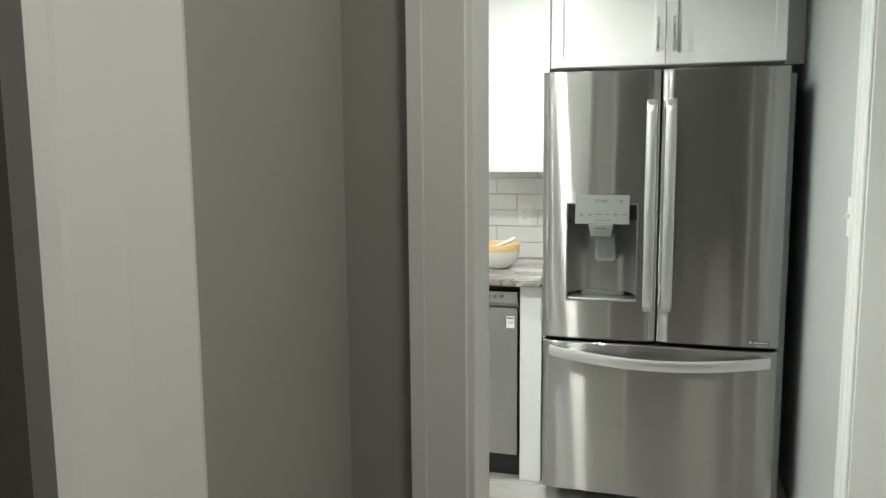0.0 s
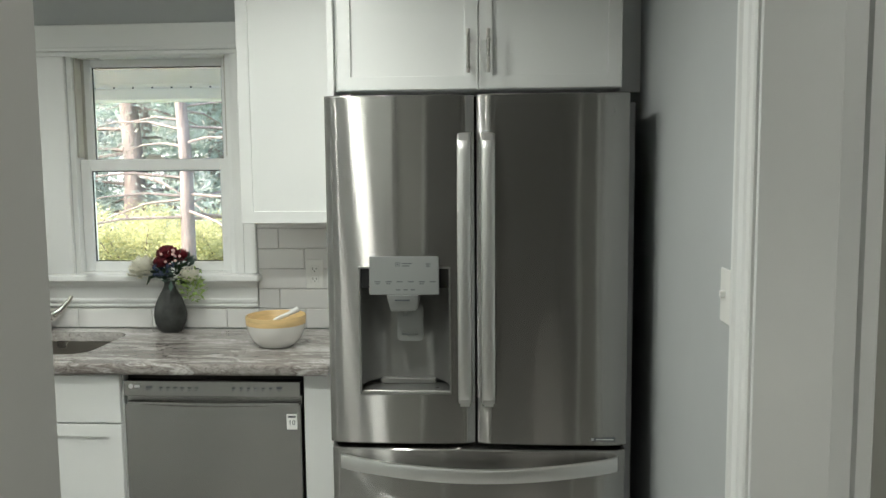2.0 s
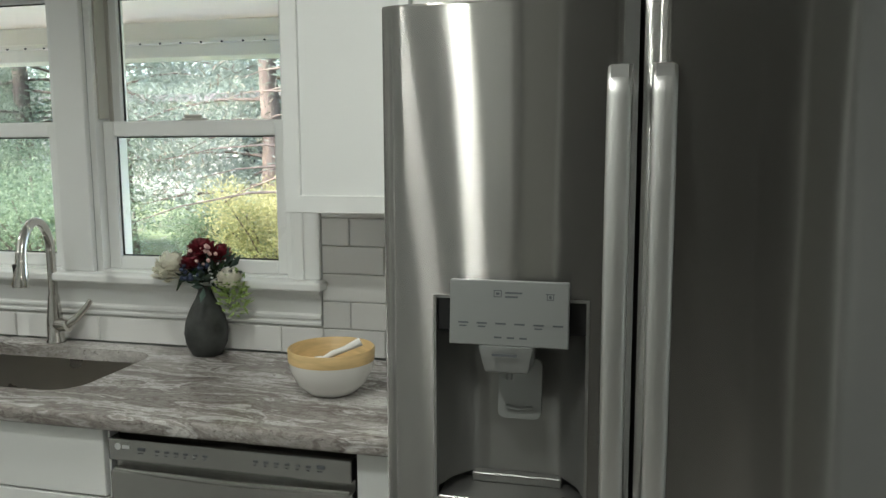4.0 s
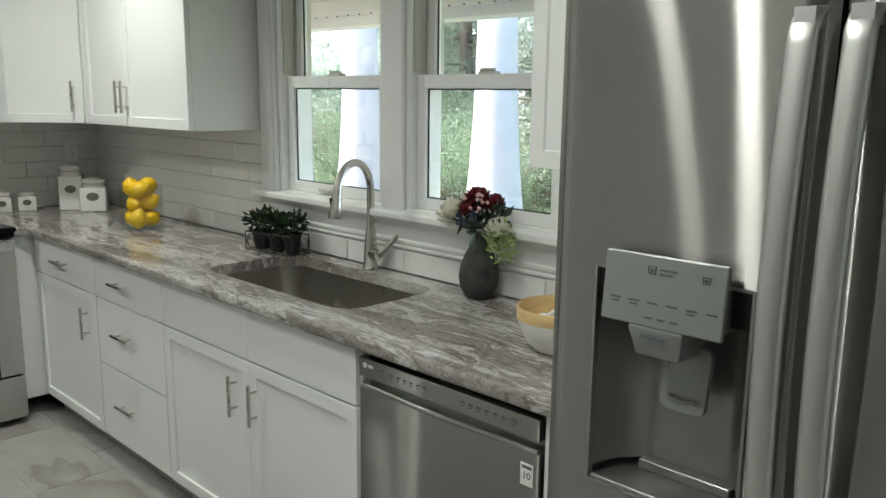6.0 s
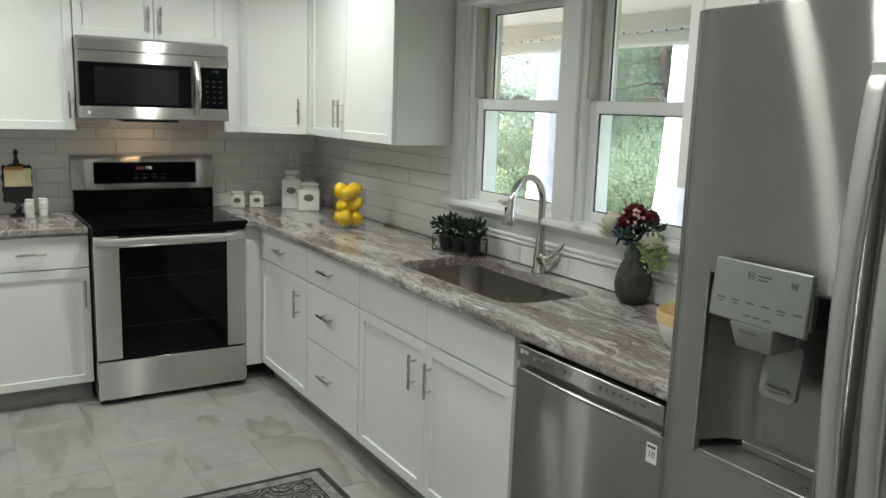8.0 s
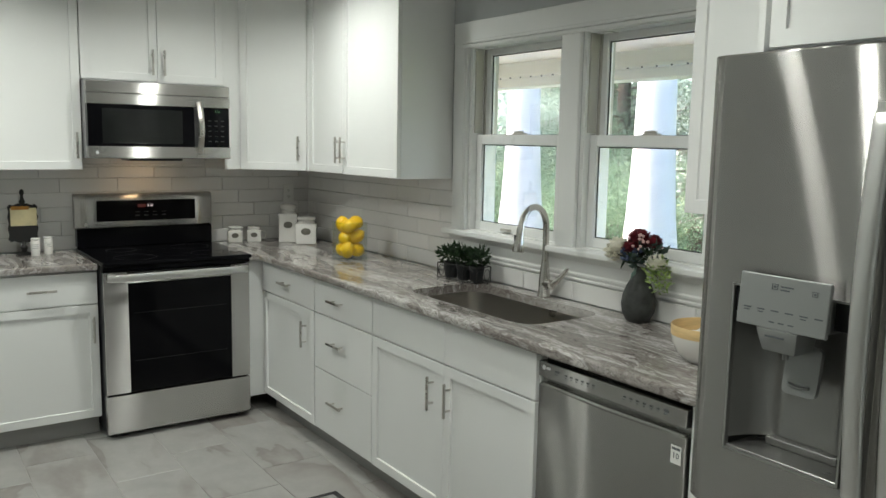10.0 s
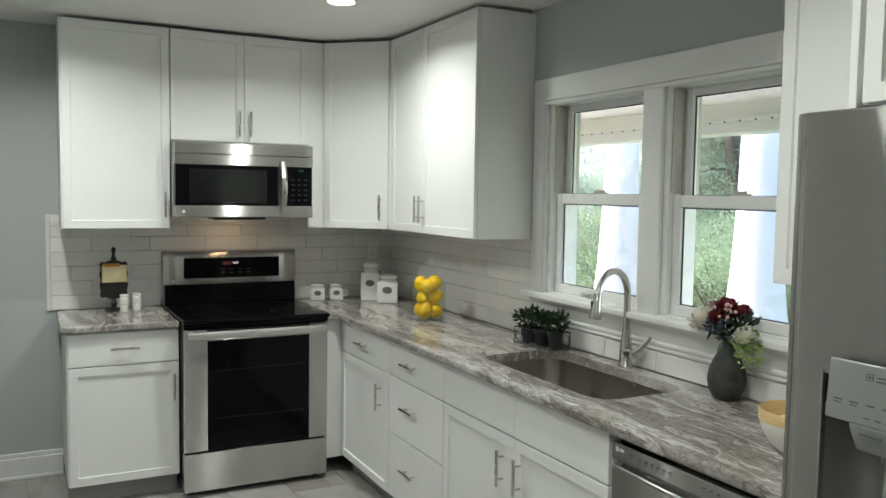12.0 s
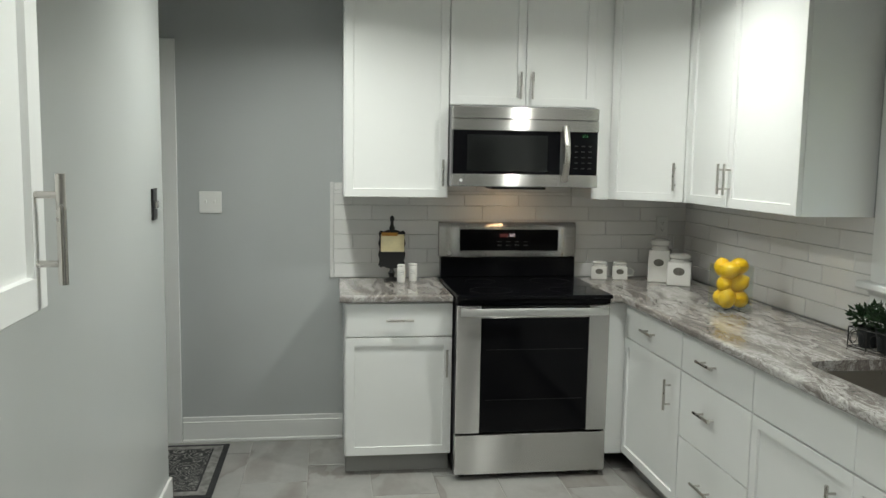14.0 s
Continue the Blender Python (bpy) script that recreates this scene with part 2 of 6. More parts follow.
base = ramp(n, l, bands, [(0.27, (0.40, 0.385, 0.37)), (0.36, (0.17, 0.148, 0.135)), (0.43, (0.29, 0.27, 0.255)), (0.475, (0.145, 0.122, 0.11)), (0.51, (0.27, 0.25, 0.237)),
                          (0.555, (0.53, 0.515, 0.50)), (0.60, (0.23, 0.205, 0.19)), (0.72, (0.40, 0.38, 0.365))])
drift = tex_noise(n, l, coords(n, l, (0.6, 1.6, 1.6), (0, 0, 14)), 2.2, 4, 0.55, 0.8)
pale = n.new("ShaderNodeMix")
pale.data_type = "RGBA"
l.new(ramp(n, l, drift, [(0.52, (0, 0, 0)), (0.66, (0.72, 0.72, 0.72))]), pale.inputs["Factor"])
l.new(base, pale.inputs["A"])
pale.inputs["B"].default_value = (0.60, 0.59, 0.57, 1)
specks = tex_noise(n, l, coords(n, l, (1, 1.3, 1.3)), 95, 3, 0.6)
dark = n.new("ShaderNodeMix")
dark.data_type = "RGBA"
l.new(ramp(n, l, specks, [(0.60, (0, 0, 0)), (0.70, (0.75, 0.75, 0.75))]), dark.inputs["Factor"])
l.new(pale.outputs["Result"], dark.inputs["A"])
dark.inputs["B"].default_value = (0.07, 0.058, 0.052, 1)
base = dark.outputs["Result"]
fl = tex_noise(n, l, coords(n, l, (1, 1.6, 1.6)), 60, 5, 0.7)
mx = n.new("ShaderNodeMix")
mx.data_type, mx.blend_type = "RGBA", "OVERLAY"
mx.inputs["Factor"].default_value = 0.5
l.new(base, mx.inputs["A"])
l.new(ramp(n, l, fl, [(0.3, (0.25, 0.24, 0.24)), (0.7, (0.75, 0.75, 0.75))]), mx.inputs["B"])
l.new(mx.outputs["Result"], p.inputs["Base Color"])
p.inputs["Roughness"].default_value, p.inputs["Coat Weight"].default_value, p.inputs["Coat Roughness"].default_value = 0.10, 0.10, 0.04
bump(n, l, p, fl, 0.05, 0.001)
stone = m

# glazed wall tile and streaked floor tile, each piece a little different
m, n, l, p = nodes_of("glazed_tile")
oi = n.new("ShaderNodeObjectInfo")
l.new(ramp(n, l, oi.outputs["Random"], [(0.0, (0.745, 0.74, 0.73)), (1.0, (0.81, 0.805, 0.795))]), p.inputs["Base Color"])
p.inputs["Roughness"].default_value = 0.14
bump(n, l, p, tex_noise(n, l, coords(n, l, (1, 1, 1), jitter=True), 9, 3), 0.12, 0.004)
tile_m = m

m, n, l, p = nodes_of("streaked_floor_tile")
v = coords(n, l, (1.0, 2.3, 1), (0, 0, 33), True)
streak = tex_noise(n, l, v, 1.25, 4, 0.5, 0.45)
sm = tex_noise(n, l, coords(n, l, (1, 1, 1), (0, 0, 0), True), 7, 6, 0.65)
c1 = ramp(n, l, streak, [(0.28, (0.245, 0.226, 0.208)), (0.37, (0.30, 0.284, 0.268)), (0.43, (0.365, 0.358, 0.344)), (0.50, (0.356, 0.352, 0.339)), (0.555, (0.335, 0.326, 0.312)), (0.575, (0.245, 0.227, 0.21)), (0.63, (0.295, 0.279, 0.263)), (0.72, (0.34, 0.331, 0.317))])
mx = n.new("ShaderNodeMix")
mx.data_type, mx.blend_type = "RGBA", "SOFT_LIGHT"
mx.inputs["Factor"].default_value = 0.5
l.new(c1, mx.inputs["A"])
l.new(ramp(n, l, sm, [(0.3, (0.35, 0.35, 0.35)), (0.7, (0.65, 0.65, 0.65))]), mx.inputs["B"])
l.new(mx.outputs["Result"], p.inputs["Base Color"])
p.inputs["Roughness"].default_value = 0.36
bump(n, l, p, sm, 0.08, 0.003)
floor_m = m

# woven rug field: pale scrolls on charcoal
m, n, l, p = nodes_of("rug_field")
v = coords(n, l)
vo = n.new("ShaderNodeTexVoronoi")
vo.inputs["Scale"].default_value = 9
l.new(v, vo.inputs["Vector"])
wv = n.new("ShaderNodeMath")
wv.operation = "SINE"
ml = n.new("ShaderNodeMath")
ml.operation = "MULTIPLY"
ml.inputs[1].default_value = 46
l.new(vo.outputs["Distance"], ml.inputs[0])
l.new(ml.outputs[0], wv.inputs[0])
sw = tex_noise(n, l, v, 13, 2, 0.5, 2.4)
ad = n.new("ShaderNodeMath")
ad.operation = "MULTIPLY_ADD"
ad.inputs[1].default_value = 0.22
l.new(wv.outputs[0], ad.inputs[0])
l.new(sw, ad.inputs[2])
l.new(ramp(n, l, ad.outputs[0], [(0.45, (0.035, 0.035, 0.037)), (0.56, (0.05, 0.05, 0.05)), (0.6, (0.33, 0.325, 0.31)), (0.66, (0.36, 0.35, 0.33)), (0.7, (0.07, 0.07, 0.07))]), p.inputs["Base Color"])
p.inputs["Roughness"].default_value = 0.95
bump(n, l, p, tex_noise(n, l, v, 300, 2), 0.6, 0.003)
rug_field = m
rug_edge = plain("rug_border", (0.028, 0.028, 0.03), 0.95, vary=0.2, grain=300, relief=0.7)
rug_band = plain("rug_pale_band", (0.24, 0.235, 0.225), 0.95, vary=0.35, scale=26, grain=300, relief=0.7)


def foliage(name, lo, hi, trans=0.4):
    m, n, l, p = nodes_of(name)
    g = n.new("ShaderNodeNewGeometry")
    l.new(ramp(n, l, g.outputs["Random Per Island"], [(0.0, lo), (1.0, hi)]), p.inputs["Base Color"])
    p.inputs["Roughness"].default_value, p.inputs["Specular IOR Level"].default_value = 0.9, 0.05
    thin, both = n.new("ShaderNodeBsdfTranslucent"), n.new("ShaderNodeMixShader")
    l.new(p.inputs["Base Color"].links[0].from_socket, thin.inputs["Color"])
    both.inputs["Fac"].default_value = trans
    l.new(p.outputs[0], both.inputs[1])
    l.new(thin.outputs[0], both.inputs[2])
    l.new(both.outputs[0], n["Material Output"].inputs["Surface"])
    return m


# Garden greens are paled, with haze put into the leaf colours.
needles = foliage("pine_needles", (0.10, 0.14, 0.10), (0.24, 0.30, 0.22))
needles_grey = foliage("grey_needles", (0.25, 0.30, 0.25), (0.34, 0.39, 0.33))
shrub = foliage("shrub_leaves", (0.11, 0.165, 0.10), (0.30, 0.38, 0.26))
yellow = foliage("yellow_blossom", (0.27, 0.29, 0.15), (0.52, 0.50, 0.25))
twigs = foliage("bare_twigs", (0.15, 0.14, 0.11), (0.30, 0.29, 0.23))
far_leaves = foliage("far_woods_haze", (0.26, 0.32, 0.26), (0.36, 0.41, 0.34))
grass = plain("grass_ground", (0.15, 0.19, 0.08), 0.95, vary=0.45, scale=0.6, grain=18, relief=1.0, dist=0.05)

# ---------- helpers for building ----------


def bm_boxes(boxes, bevel=0.0, seg=1):
    bm = bmesh.new()
    for x0, x1, y0, y1, z0, z1 in boxes:
        vs = [bm.verts.new((x, y, z)) for x in (x0, x1) for y in (y0, y1) for z in (z0, z1)]
        for f in ((0, 1, 3, 2), (4, 6, 7, 5), (0, 4, 5, 1), (2, 3, 7, 6), (0, 2, 6, 4), (1, 5, 7, 3)):
            bm.faces.new([vs[i] for i in f])
    bmesh.ops.recalc_face_normals(bm, faces=bm.faces)
    if bevel:
        bmesh.ops.bevel(bm, geom=list(bm.edges), offset=bevel, segments=seg, profile=0.5, affect="EDGES", clamp_overlap=True)
    return bm


def box(x0, x1, y0, y1, z0, z1, bevel=0.0, seg=1):
    return bm_boxes([(x0, x1, y0, y1, z0, z1)], bevel, seg)


def moved(bm, m):
    bmesh.ops.transform(bm, matrix=m, verts=bm.verts)
    return bm


def joined(*bms):
    out = bmesh.new()
    for b in bms:
        me = bpy.data.meshes.new("tmp")
        b.to_mesh(me)
        b.free()
        out.from_mesh(me)
        bpy.data.meshes.remove(me)
    return out


def lathe(profile, seg=32, at=(0, 0, 0), cap=True):
    """A turned shape from (radius, height) pairs."""
    bm = bmesh.new()
    rings = [[bm.verts.new((at[0] + r * math.cos(2 * math.pi * i / seg), at[1] + r * math.sin(2 * math.pi * i / seg), at[2] + z)) for i in range(seg)] for r, z in profile]
    for a, b in zip(rings, rings[1:]):
        for i in range(seg):
            bm.faces.new((a[i], a[(i + 1) % seg], b[(i + 1) % seg], b[i]))
    if cap:
        bm.faces.new(rings[0][::-1])
        bm.faces.new(rings[-1])
    bmesh.ops.recalc_face_normals(bm, faces=bm.faces)
    return bm


def tube(points, radius, seg=12, radii=None):
    """A round bar along points."""
    bm = bmesh.new()
    pts = [Vector(q) for q in points]
    rings, up = [], Vector((0.13, 0.21, 1)).normalized()
    for i, q in enumerate(pts):
        d = (pts[min(i + 1, len(pts) - 1)] - pts[max(i - 1, 0)]).normalized()
        a = d.cross(up)
        if a.length < 0.05:
            a = d.cross(Vector((1, 0.2, 0)))
        a.normalize()
        b = d.cross(a)
        r = radii[i] if radii else radius
        rings.append([bm.verts.new(q + r * (math.cos(2 * math.pi * k / seg) * a + math.sin(2 * math.pi * k / seg) * b)) for k in range(seg)])
    for r0, r1 in zip(rings, rings[1:]):
        for k in range(seg):
            bm.faces.new((r0[k], r0[(k + 1) % seg], r1[(k + 1) % seg], r1[k]))
    bm.faces.new(rings[0][::-1])
    bm.faces.new(rings[-1])
    bmesh.ops.recalc_face_normals(bm, faces=bm.faces)
    return bm


def ball(r, at, sub=2, squash=(1, 1, 1), turn=None):
    bm = bmesh.new()
    bmesh.ops.create_icosphere(bm, subdivisions=sub, radius=r)
    mt = Matrix.Translation(at) @ (turn or Matrix.Identity(4)) @ Matrix.Diagonal((*squash, 1))
    return moved(bm, mt)


def prism(outline, z0, z1):
    """An upright prism over a plan outline."""
    bm = bmesh.new()
    lo, hi = [bm.verts.new((x, y, z0)) for x, y in outline], [bm.verts.new((x, y, z1)) for x, y in outline]
    k = len(outline)
    for i in range(k):
        bm.faces.new((lo[i], lo[(i + 1) % k], hi[(i + 1) % k], hi[i]))
    bm.faces.new(lo[::-1])
    bm.faces.new(hi)
    bmesh.ops.recalc_face_normals(bm, faces=bm.faces)
    return bm


def mesh_of(name, bm, material, smooth=None):
    me = bpy.data.meshes.new(name)
    if smooth is not None:
        for f in bm.faces:
            f.smooth = True
        for e in bm.edges:
            if len(e.link_faces) == 2 and e.calc_face_angle(0) > radians(smooth):
                e.smooth = False
    bm.to_mesh(me)
    bm.free()
    me.materials.append(material)
    return me


def part(name, bm, material, parent, label="", smooth=None):
    ob = new(name, mesh_of(name, bm, material, smooth))
    ob.parent = parent
    root = parent
    world_m = Matrix.Identity(4)
    chain = []
    while root is not None:
        chain.append(root)
        root = root.parent
    for o in reversed(chain):
        world_m = world_m @ o.matrix_parent_inverse @ o.matrix_basis
    ob.matrix_parent_inverse = world_m.inverted()
    return tagged(ob, label)


def thing(name, at, label, category, group=""):
    ob = new(name)
    ob.empty_display_size = 0.05
    ob.matrix_basis = Matrix.Translation(at)
    return tagged(ob, label, category, group)


def structure(name, bm, material, label="", smooth=None):
    return tagged(new(name, mesh_of(name, bm, material, smooth)), label, "", "", "structure")


# A frame maps a cabinet face: u to the right, v outwards, w up.
def face_frame(origin, yaw):
    return pose(*origin, 0, 0, yaw)


def shaker(w, h, rail=0.058, t=0.02, recess=0.009):
    """A door slab with a sunk centre panel; back at v = 0, front at v = -t (towards the room)."""
    bm = box(0, w, -t, 0, 0, h, 0.0016)
    f = min(bm.faces, key=lambda q: (round(q.calc_center_median().y, 4), -q.calc_area()))
    bmesh.ops.inset_region(bm, faces=[f], thickness=rail - 0.0016)
    r = bmesh.ops.inset_region(bm, faces=[f], thickness=0.002)
    bmesh.ops.translate(bm, vec=(0, recess, 0), verts=f.verts)
    return bm


def slab(w, h, t=0.02):
    return box(0, w, -t, 0, 0, h, 0.0018)


def bar_pull(u, w, length, upright, v=-0.02, stand=0.03):
    """A straight bar on two posts."""
    half, post = length / 2, length * 0.31
    if upright:
        a, b, p1, p2 = (u, v - stand, w - half), (u, v - stand, w + half), (u, v, w - post), (u, v, w + post)
    else:
        a, b, p1, p2 = (u - half, v - stand, w), (u + half, v - stand, w), (u - post, v, w), (u + post, v, w)
    e = Vector((0, -stand, 0))
    return joined(tube([a, b], 0.006, 12), tube([p1, Vector(p1) + e], 0.0042, 8), tube([p2, Vector(p2) + e], 0.0042, 8))


def front(parent, m, u, w, width, height, style, pulls=()):
    """A door or drawer front at (u, w) on the face m, with its pulls as sub-parts: (u, w, upright) from the front's lower left corner."""
    bm = shaker(width, height) if style == "shaker" else slab(width, height)
    d = part("door" if style == "shaker" else "drawer_front", moved(bm, m @ Matrix.Translation((u, 0, w))), cab, parent)
    for pu, pw, upright in pulls:
        part("handle", moved(bar_pull(u + pu, w + pw, 0.135, upright), m), nickel, d, "brushed nickel bar handle", 40)
    return d


G = 0.0030

# ---------- large structure ----------
N_Y, W_X, S_Y, E_X = 3.94, -4.05, 1.165, 0.645
HALL_Y, DOOR_L, DOOR_R = 1.22, -0.167, 0.70
OUT = 0.17

structure("floor", bm_boxes([(W_X - 1.2, 3.2, -2.6, N_Y + OUT, -0.12, -0.004)]), floor_grout, "pale grey grout bed under floor tiles")
structure("ceiling", bm_boxes([(W_X - 1.2, 3.2, -2.6, N_Y + OUT, CEIL, CEIL + 0.12)]), ceilp, "plain white painted ceiling")

U1, U2 = (-2.285, -1.64), (-1.532, -0.872)
WZ0, WZ1 = 1.125, 2.012
structure("wall_north", bm_boxes([
    (W_X - 0.15, U1[0], N_Y, N_Y + OUT, 0, CEIL), (U1[1], U2[0], N_Y, N_Y + OUT, WZ0, WZ1), (U2[1], 0.75, N_Y, N_Y + OUT, 0, CEIL),
    (U1[0], U2[1], N_Y, N_Y + OUT, 0, WZ0), (U1[0], U2[1], N_Y, N_Y + OUT, WZ1, CEIL)]), wallp, "matt grey painted window wall")
structure("wall_west", bm_boxes([(W_X - 0.14, W_X, 1.000, N_Y, 0, CEIL), (W_X - 0.14, W_X, -0.3, 0.25, 0, CEIL), (W_X - 0.14, W_X, 0.25, 1.000, 2.08, CEIL)]), wallp, "matt grey painted wall behind the range")
structure("wall_south", bm_boxes([(-3.25, -0.372, 1.05, S_Y, 0, CEIL)]), gloss_wall, "glossy white painted wall")
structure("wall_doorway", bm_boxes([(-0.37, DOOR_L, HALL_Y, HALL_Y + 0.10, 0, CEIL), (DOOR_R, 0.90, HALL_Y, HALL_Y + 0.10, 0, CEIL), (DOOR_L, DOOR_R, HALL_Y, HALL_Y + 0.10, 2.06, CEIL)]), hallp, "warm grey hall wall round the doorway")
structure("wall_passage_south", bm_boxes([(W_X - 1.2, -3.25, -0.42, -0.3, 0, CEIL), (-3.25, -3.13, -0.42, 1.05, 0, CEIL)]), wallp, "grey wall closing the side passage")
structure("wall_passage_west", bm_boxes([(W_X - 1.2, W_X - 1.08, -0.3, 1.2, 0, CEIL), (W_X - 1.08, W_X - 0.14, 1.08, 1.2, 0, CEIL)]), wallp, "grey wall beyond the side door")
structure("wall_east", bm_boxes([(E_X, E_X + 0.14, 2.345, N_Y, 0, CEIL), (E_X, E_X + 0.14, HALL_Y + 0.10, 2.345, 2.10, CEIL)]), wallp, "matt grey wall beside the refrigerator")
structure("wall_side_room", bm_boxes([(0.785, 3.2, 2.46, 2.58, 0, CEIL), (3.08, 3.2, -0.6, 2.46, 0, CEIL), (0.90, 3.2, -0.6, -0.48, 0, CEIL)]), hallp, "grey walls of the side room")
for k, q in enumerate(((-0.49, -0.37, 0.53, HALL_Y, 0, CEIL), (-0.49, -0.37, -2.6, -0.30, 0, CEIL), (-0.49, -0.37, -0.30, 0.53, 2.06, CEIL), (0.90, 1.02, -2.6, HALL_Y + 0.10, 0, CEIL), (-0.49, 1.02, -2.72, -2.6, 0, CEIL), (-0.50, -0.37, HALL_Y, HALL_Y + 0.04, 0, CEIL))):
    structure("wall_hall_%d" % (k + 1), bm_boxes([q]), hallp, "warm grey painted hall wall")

# jambs, casings, baseboards
structure("doorway_jamb", bm_boxes([(DOOR_L, DOOR_L + 0.018, HALL_Y - 0.003, HALL_Y + 0.103, 0, 2.042), (DOOR_R - 0.018, DOOR_R, HALL_Y - 0.003, HALL_Y + 0.103, 0, 2.042), (DOOR_L, DOOR_R, HALL_Y - 0.003, HALL_Y + 0.103, 2.042, 2.06)], 0.002), trimw, "white painted door jamb")


def casing_profile(u0, u1, v0, z0, z1):
    """Upright casing boards facing -y: flat, a step and a rounded outer bead."""
    w = u1 - u0
    s = 1 if w > 0 else -1
    a = lambda f: u0 + w * f
    def b(f0, f1, d):
        x0, x1 = sorted((a(f0), a(f1)))
        return (x0, x1, v0 - d, v0, z0, z1)
    return bm_boxes([b(0, 0.72, 0.014), b(0.72, 1.0, 0.018)], 0.0015, 2)


structure("doorway_casing", joined(casing_profile(DOOR_L + 0.006, DOOR_L - 0.088, HALL_Y, 0, 2.16), casing_profile(DOOR_R - 0.006, DOOR_R + 0.115, HALL_Y, 0, 2.16), bm_boxes([(DOOR_L + 0.006, DOOR_R - 0.006, HALL_Y - 0.016, HALL_Y, 2.048, 2.16)], 0.003)), trimw, "white moulded door casing")
structure("hall_casing", prism([(-0.372, 0.522), (-0.346, 0.522), (-0.344, 0.545), (-0.350, 0.560), (-0.354, 0.640), (-0.352, 0.750), (-0.358, 0.764), (-0.372, 0.764)], 0, 2.15), trimw, "white moulded casing of a hall door")
structure("hall_head_casing", bm_boxes([(-0.37, -0.352, -0.25, 0.522, 2.05, 2.15)], 0.003), trimw, "white head casing of a hall door")
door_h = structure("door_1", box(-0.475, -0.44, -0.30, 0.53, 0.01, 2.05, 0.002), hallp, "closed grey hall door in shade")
structure("opening_jamb", bm_boxes([(E_X - 0.004, E_X + 0.144, 2.327, 2.345, 0, 2.10)], 0.002), trimw, "white painted jamb of the side opening")
structure("opening_head_jamb", bm_boxes([(E_X - 0.004, E_X + 0.144, HALL_Y + 0.10, 2.327, 2.082, 2.10)], 0.002), trimw, "white painted head of the side opening")
structure("opening_casing", prism([(E_X, 2.335), (E_X - 0.010, 2.335), (E_X - 0.014, 2.340), (E_X - 0.014, 2.360), (E_X - 0.018, 2.365), (E_X - 0.018, 2.396), (E_X - 0.024, 2.401), (E_X - 0.024, 2.415), (E_X - 0.019, 2.421), (E_X, 2.421)], 0, 2.19), trimw, "white moulded casing of the side opening")
structure("opening_head_casing", bm_boxes([(E_X - 0.016, E_X, HALL_Y + 0.10, 2.335, 2.092, 2.19)], 0.003), trimw, "white head casing of the side opening")
structure("side_room_casing", prism([(0.789, 2.46), (0.789, 2.444), (0.880, 2.444), (0.886, 2.434), (0.914, 2.434), (0.920, 2.44), (0.920, 2.46)], 0, 2.2), trimw, "white casing board in the side room")
structure("door_2", box(W_X - 0.11, W_X - 0.07, 0.25, 1.000, 0.01, 2.07, 0.002), trimw, "closed white passage door")
structure("passage_casing", bm_boxes([(W_X, W_X + 0.018, 0.995, 1.085, 0, 2.17), (W_X, W_X + 0.018, 0.165, 0.255, 0, 2.17), (W_X, W_X + 0.018, 0.255, 0.995, 2.075, 2.17)], 0.003), trimw, "white flat casing round the passage door")
structure("baseboard", bm_boxes([(W_X, W_X + 0.015, 1.088, 1.955, 0, 0.118), (W_X, W_X + 0.010, 1.088, 1.955, 0.118, 0.144), (W_X, W_X + 0.022, 1.088, 1.955, 0, 0.02)], 0.003), trimw, "white moulded baseboard on the west wall")
structure("baseboard_south", bm_boxes([(-3.262, -0.372, S_Y, S_Y + 0.014, 0, 0.12), (-3.264, -3.25, 1.05, S_Y + 0.014, 0, 0.12)], 0.003), trimw, "white baseboard on the south wall")
structure("baseboard_east", bm_boxes([(E_X - 0.014, E_X, 2.422, 3.2, 0, 0.12)], 0.003), trimw, "white baseboard beside the opening")

# window trim and sashes
structure("window_casing", joined(bm_boxes([
    (-2.392, U1[0], N_Y - 0.020, N_Y, 1.134, 2.02), (U1[1], U2[0], N_Y - 0.020, N_Y, 1.134, 2.02), (U2[1], -0.783, N_Y - 0.020, N_Y, 1.134, 2.02),
    (-2.392, -0.783, N_Y - 0.022, N_Y, 2.02, 2.115)], 0.003),
    bm_boxes([(-2.345, -2.297, N_Y - 0.026, N_Y - 0.02, 1.134, 2.02), (-0.862, -0.832, N_Y - 0.026, N_Y - 0.02, 1.134, 2.02), (-2.36, -0.80, N_Y - 0.034, N_Y - 0.02, 2.012, 2.026), (-2.35, -0.81, N_Y - 0.028, N_Y - 0.02, 1.994, 2.010)], 0.002)), trimw, "white moulded window casing")
structure("window_stool", bm_boxes([(-2.415, -0.766, N_Y - 0.066, N_Y + 0.05, 1.108, 1.134)], 0.006, 2), trimw, "white rounded window stool")
ap = [(N_Y, 1.0), (N_Y - 0.016, 1.0), (N_Y - 0.019, 1.003), (N_Y - 0.019, 1.009), (N_Y - 0.015, 1.012), (N_Y - 0.015, 1.018), (N_Y - 0.022, 1.022), (N_Y - 0.022, 1.030), (N_Y - 0.015, 1.036), (N_Y - 0.015, 1.080), (N_Y - 0.030, 1.098), (N_Y - 0.034, 1.1075), (N_Y, 1.1075)]
structure("window_apron", moved(prism([(y - N_Y, z) for y, z in ap], -2.392, -0.785), Matrix(((0, 0, 1, 0), (1, 0, 0, N_Y), (0, 1, 0, 0), (0, 0, 0, 1)))), trimw, "white moulded window apron")


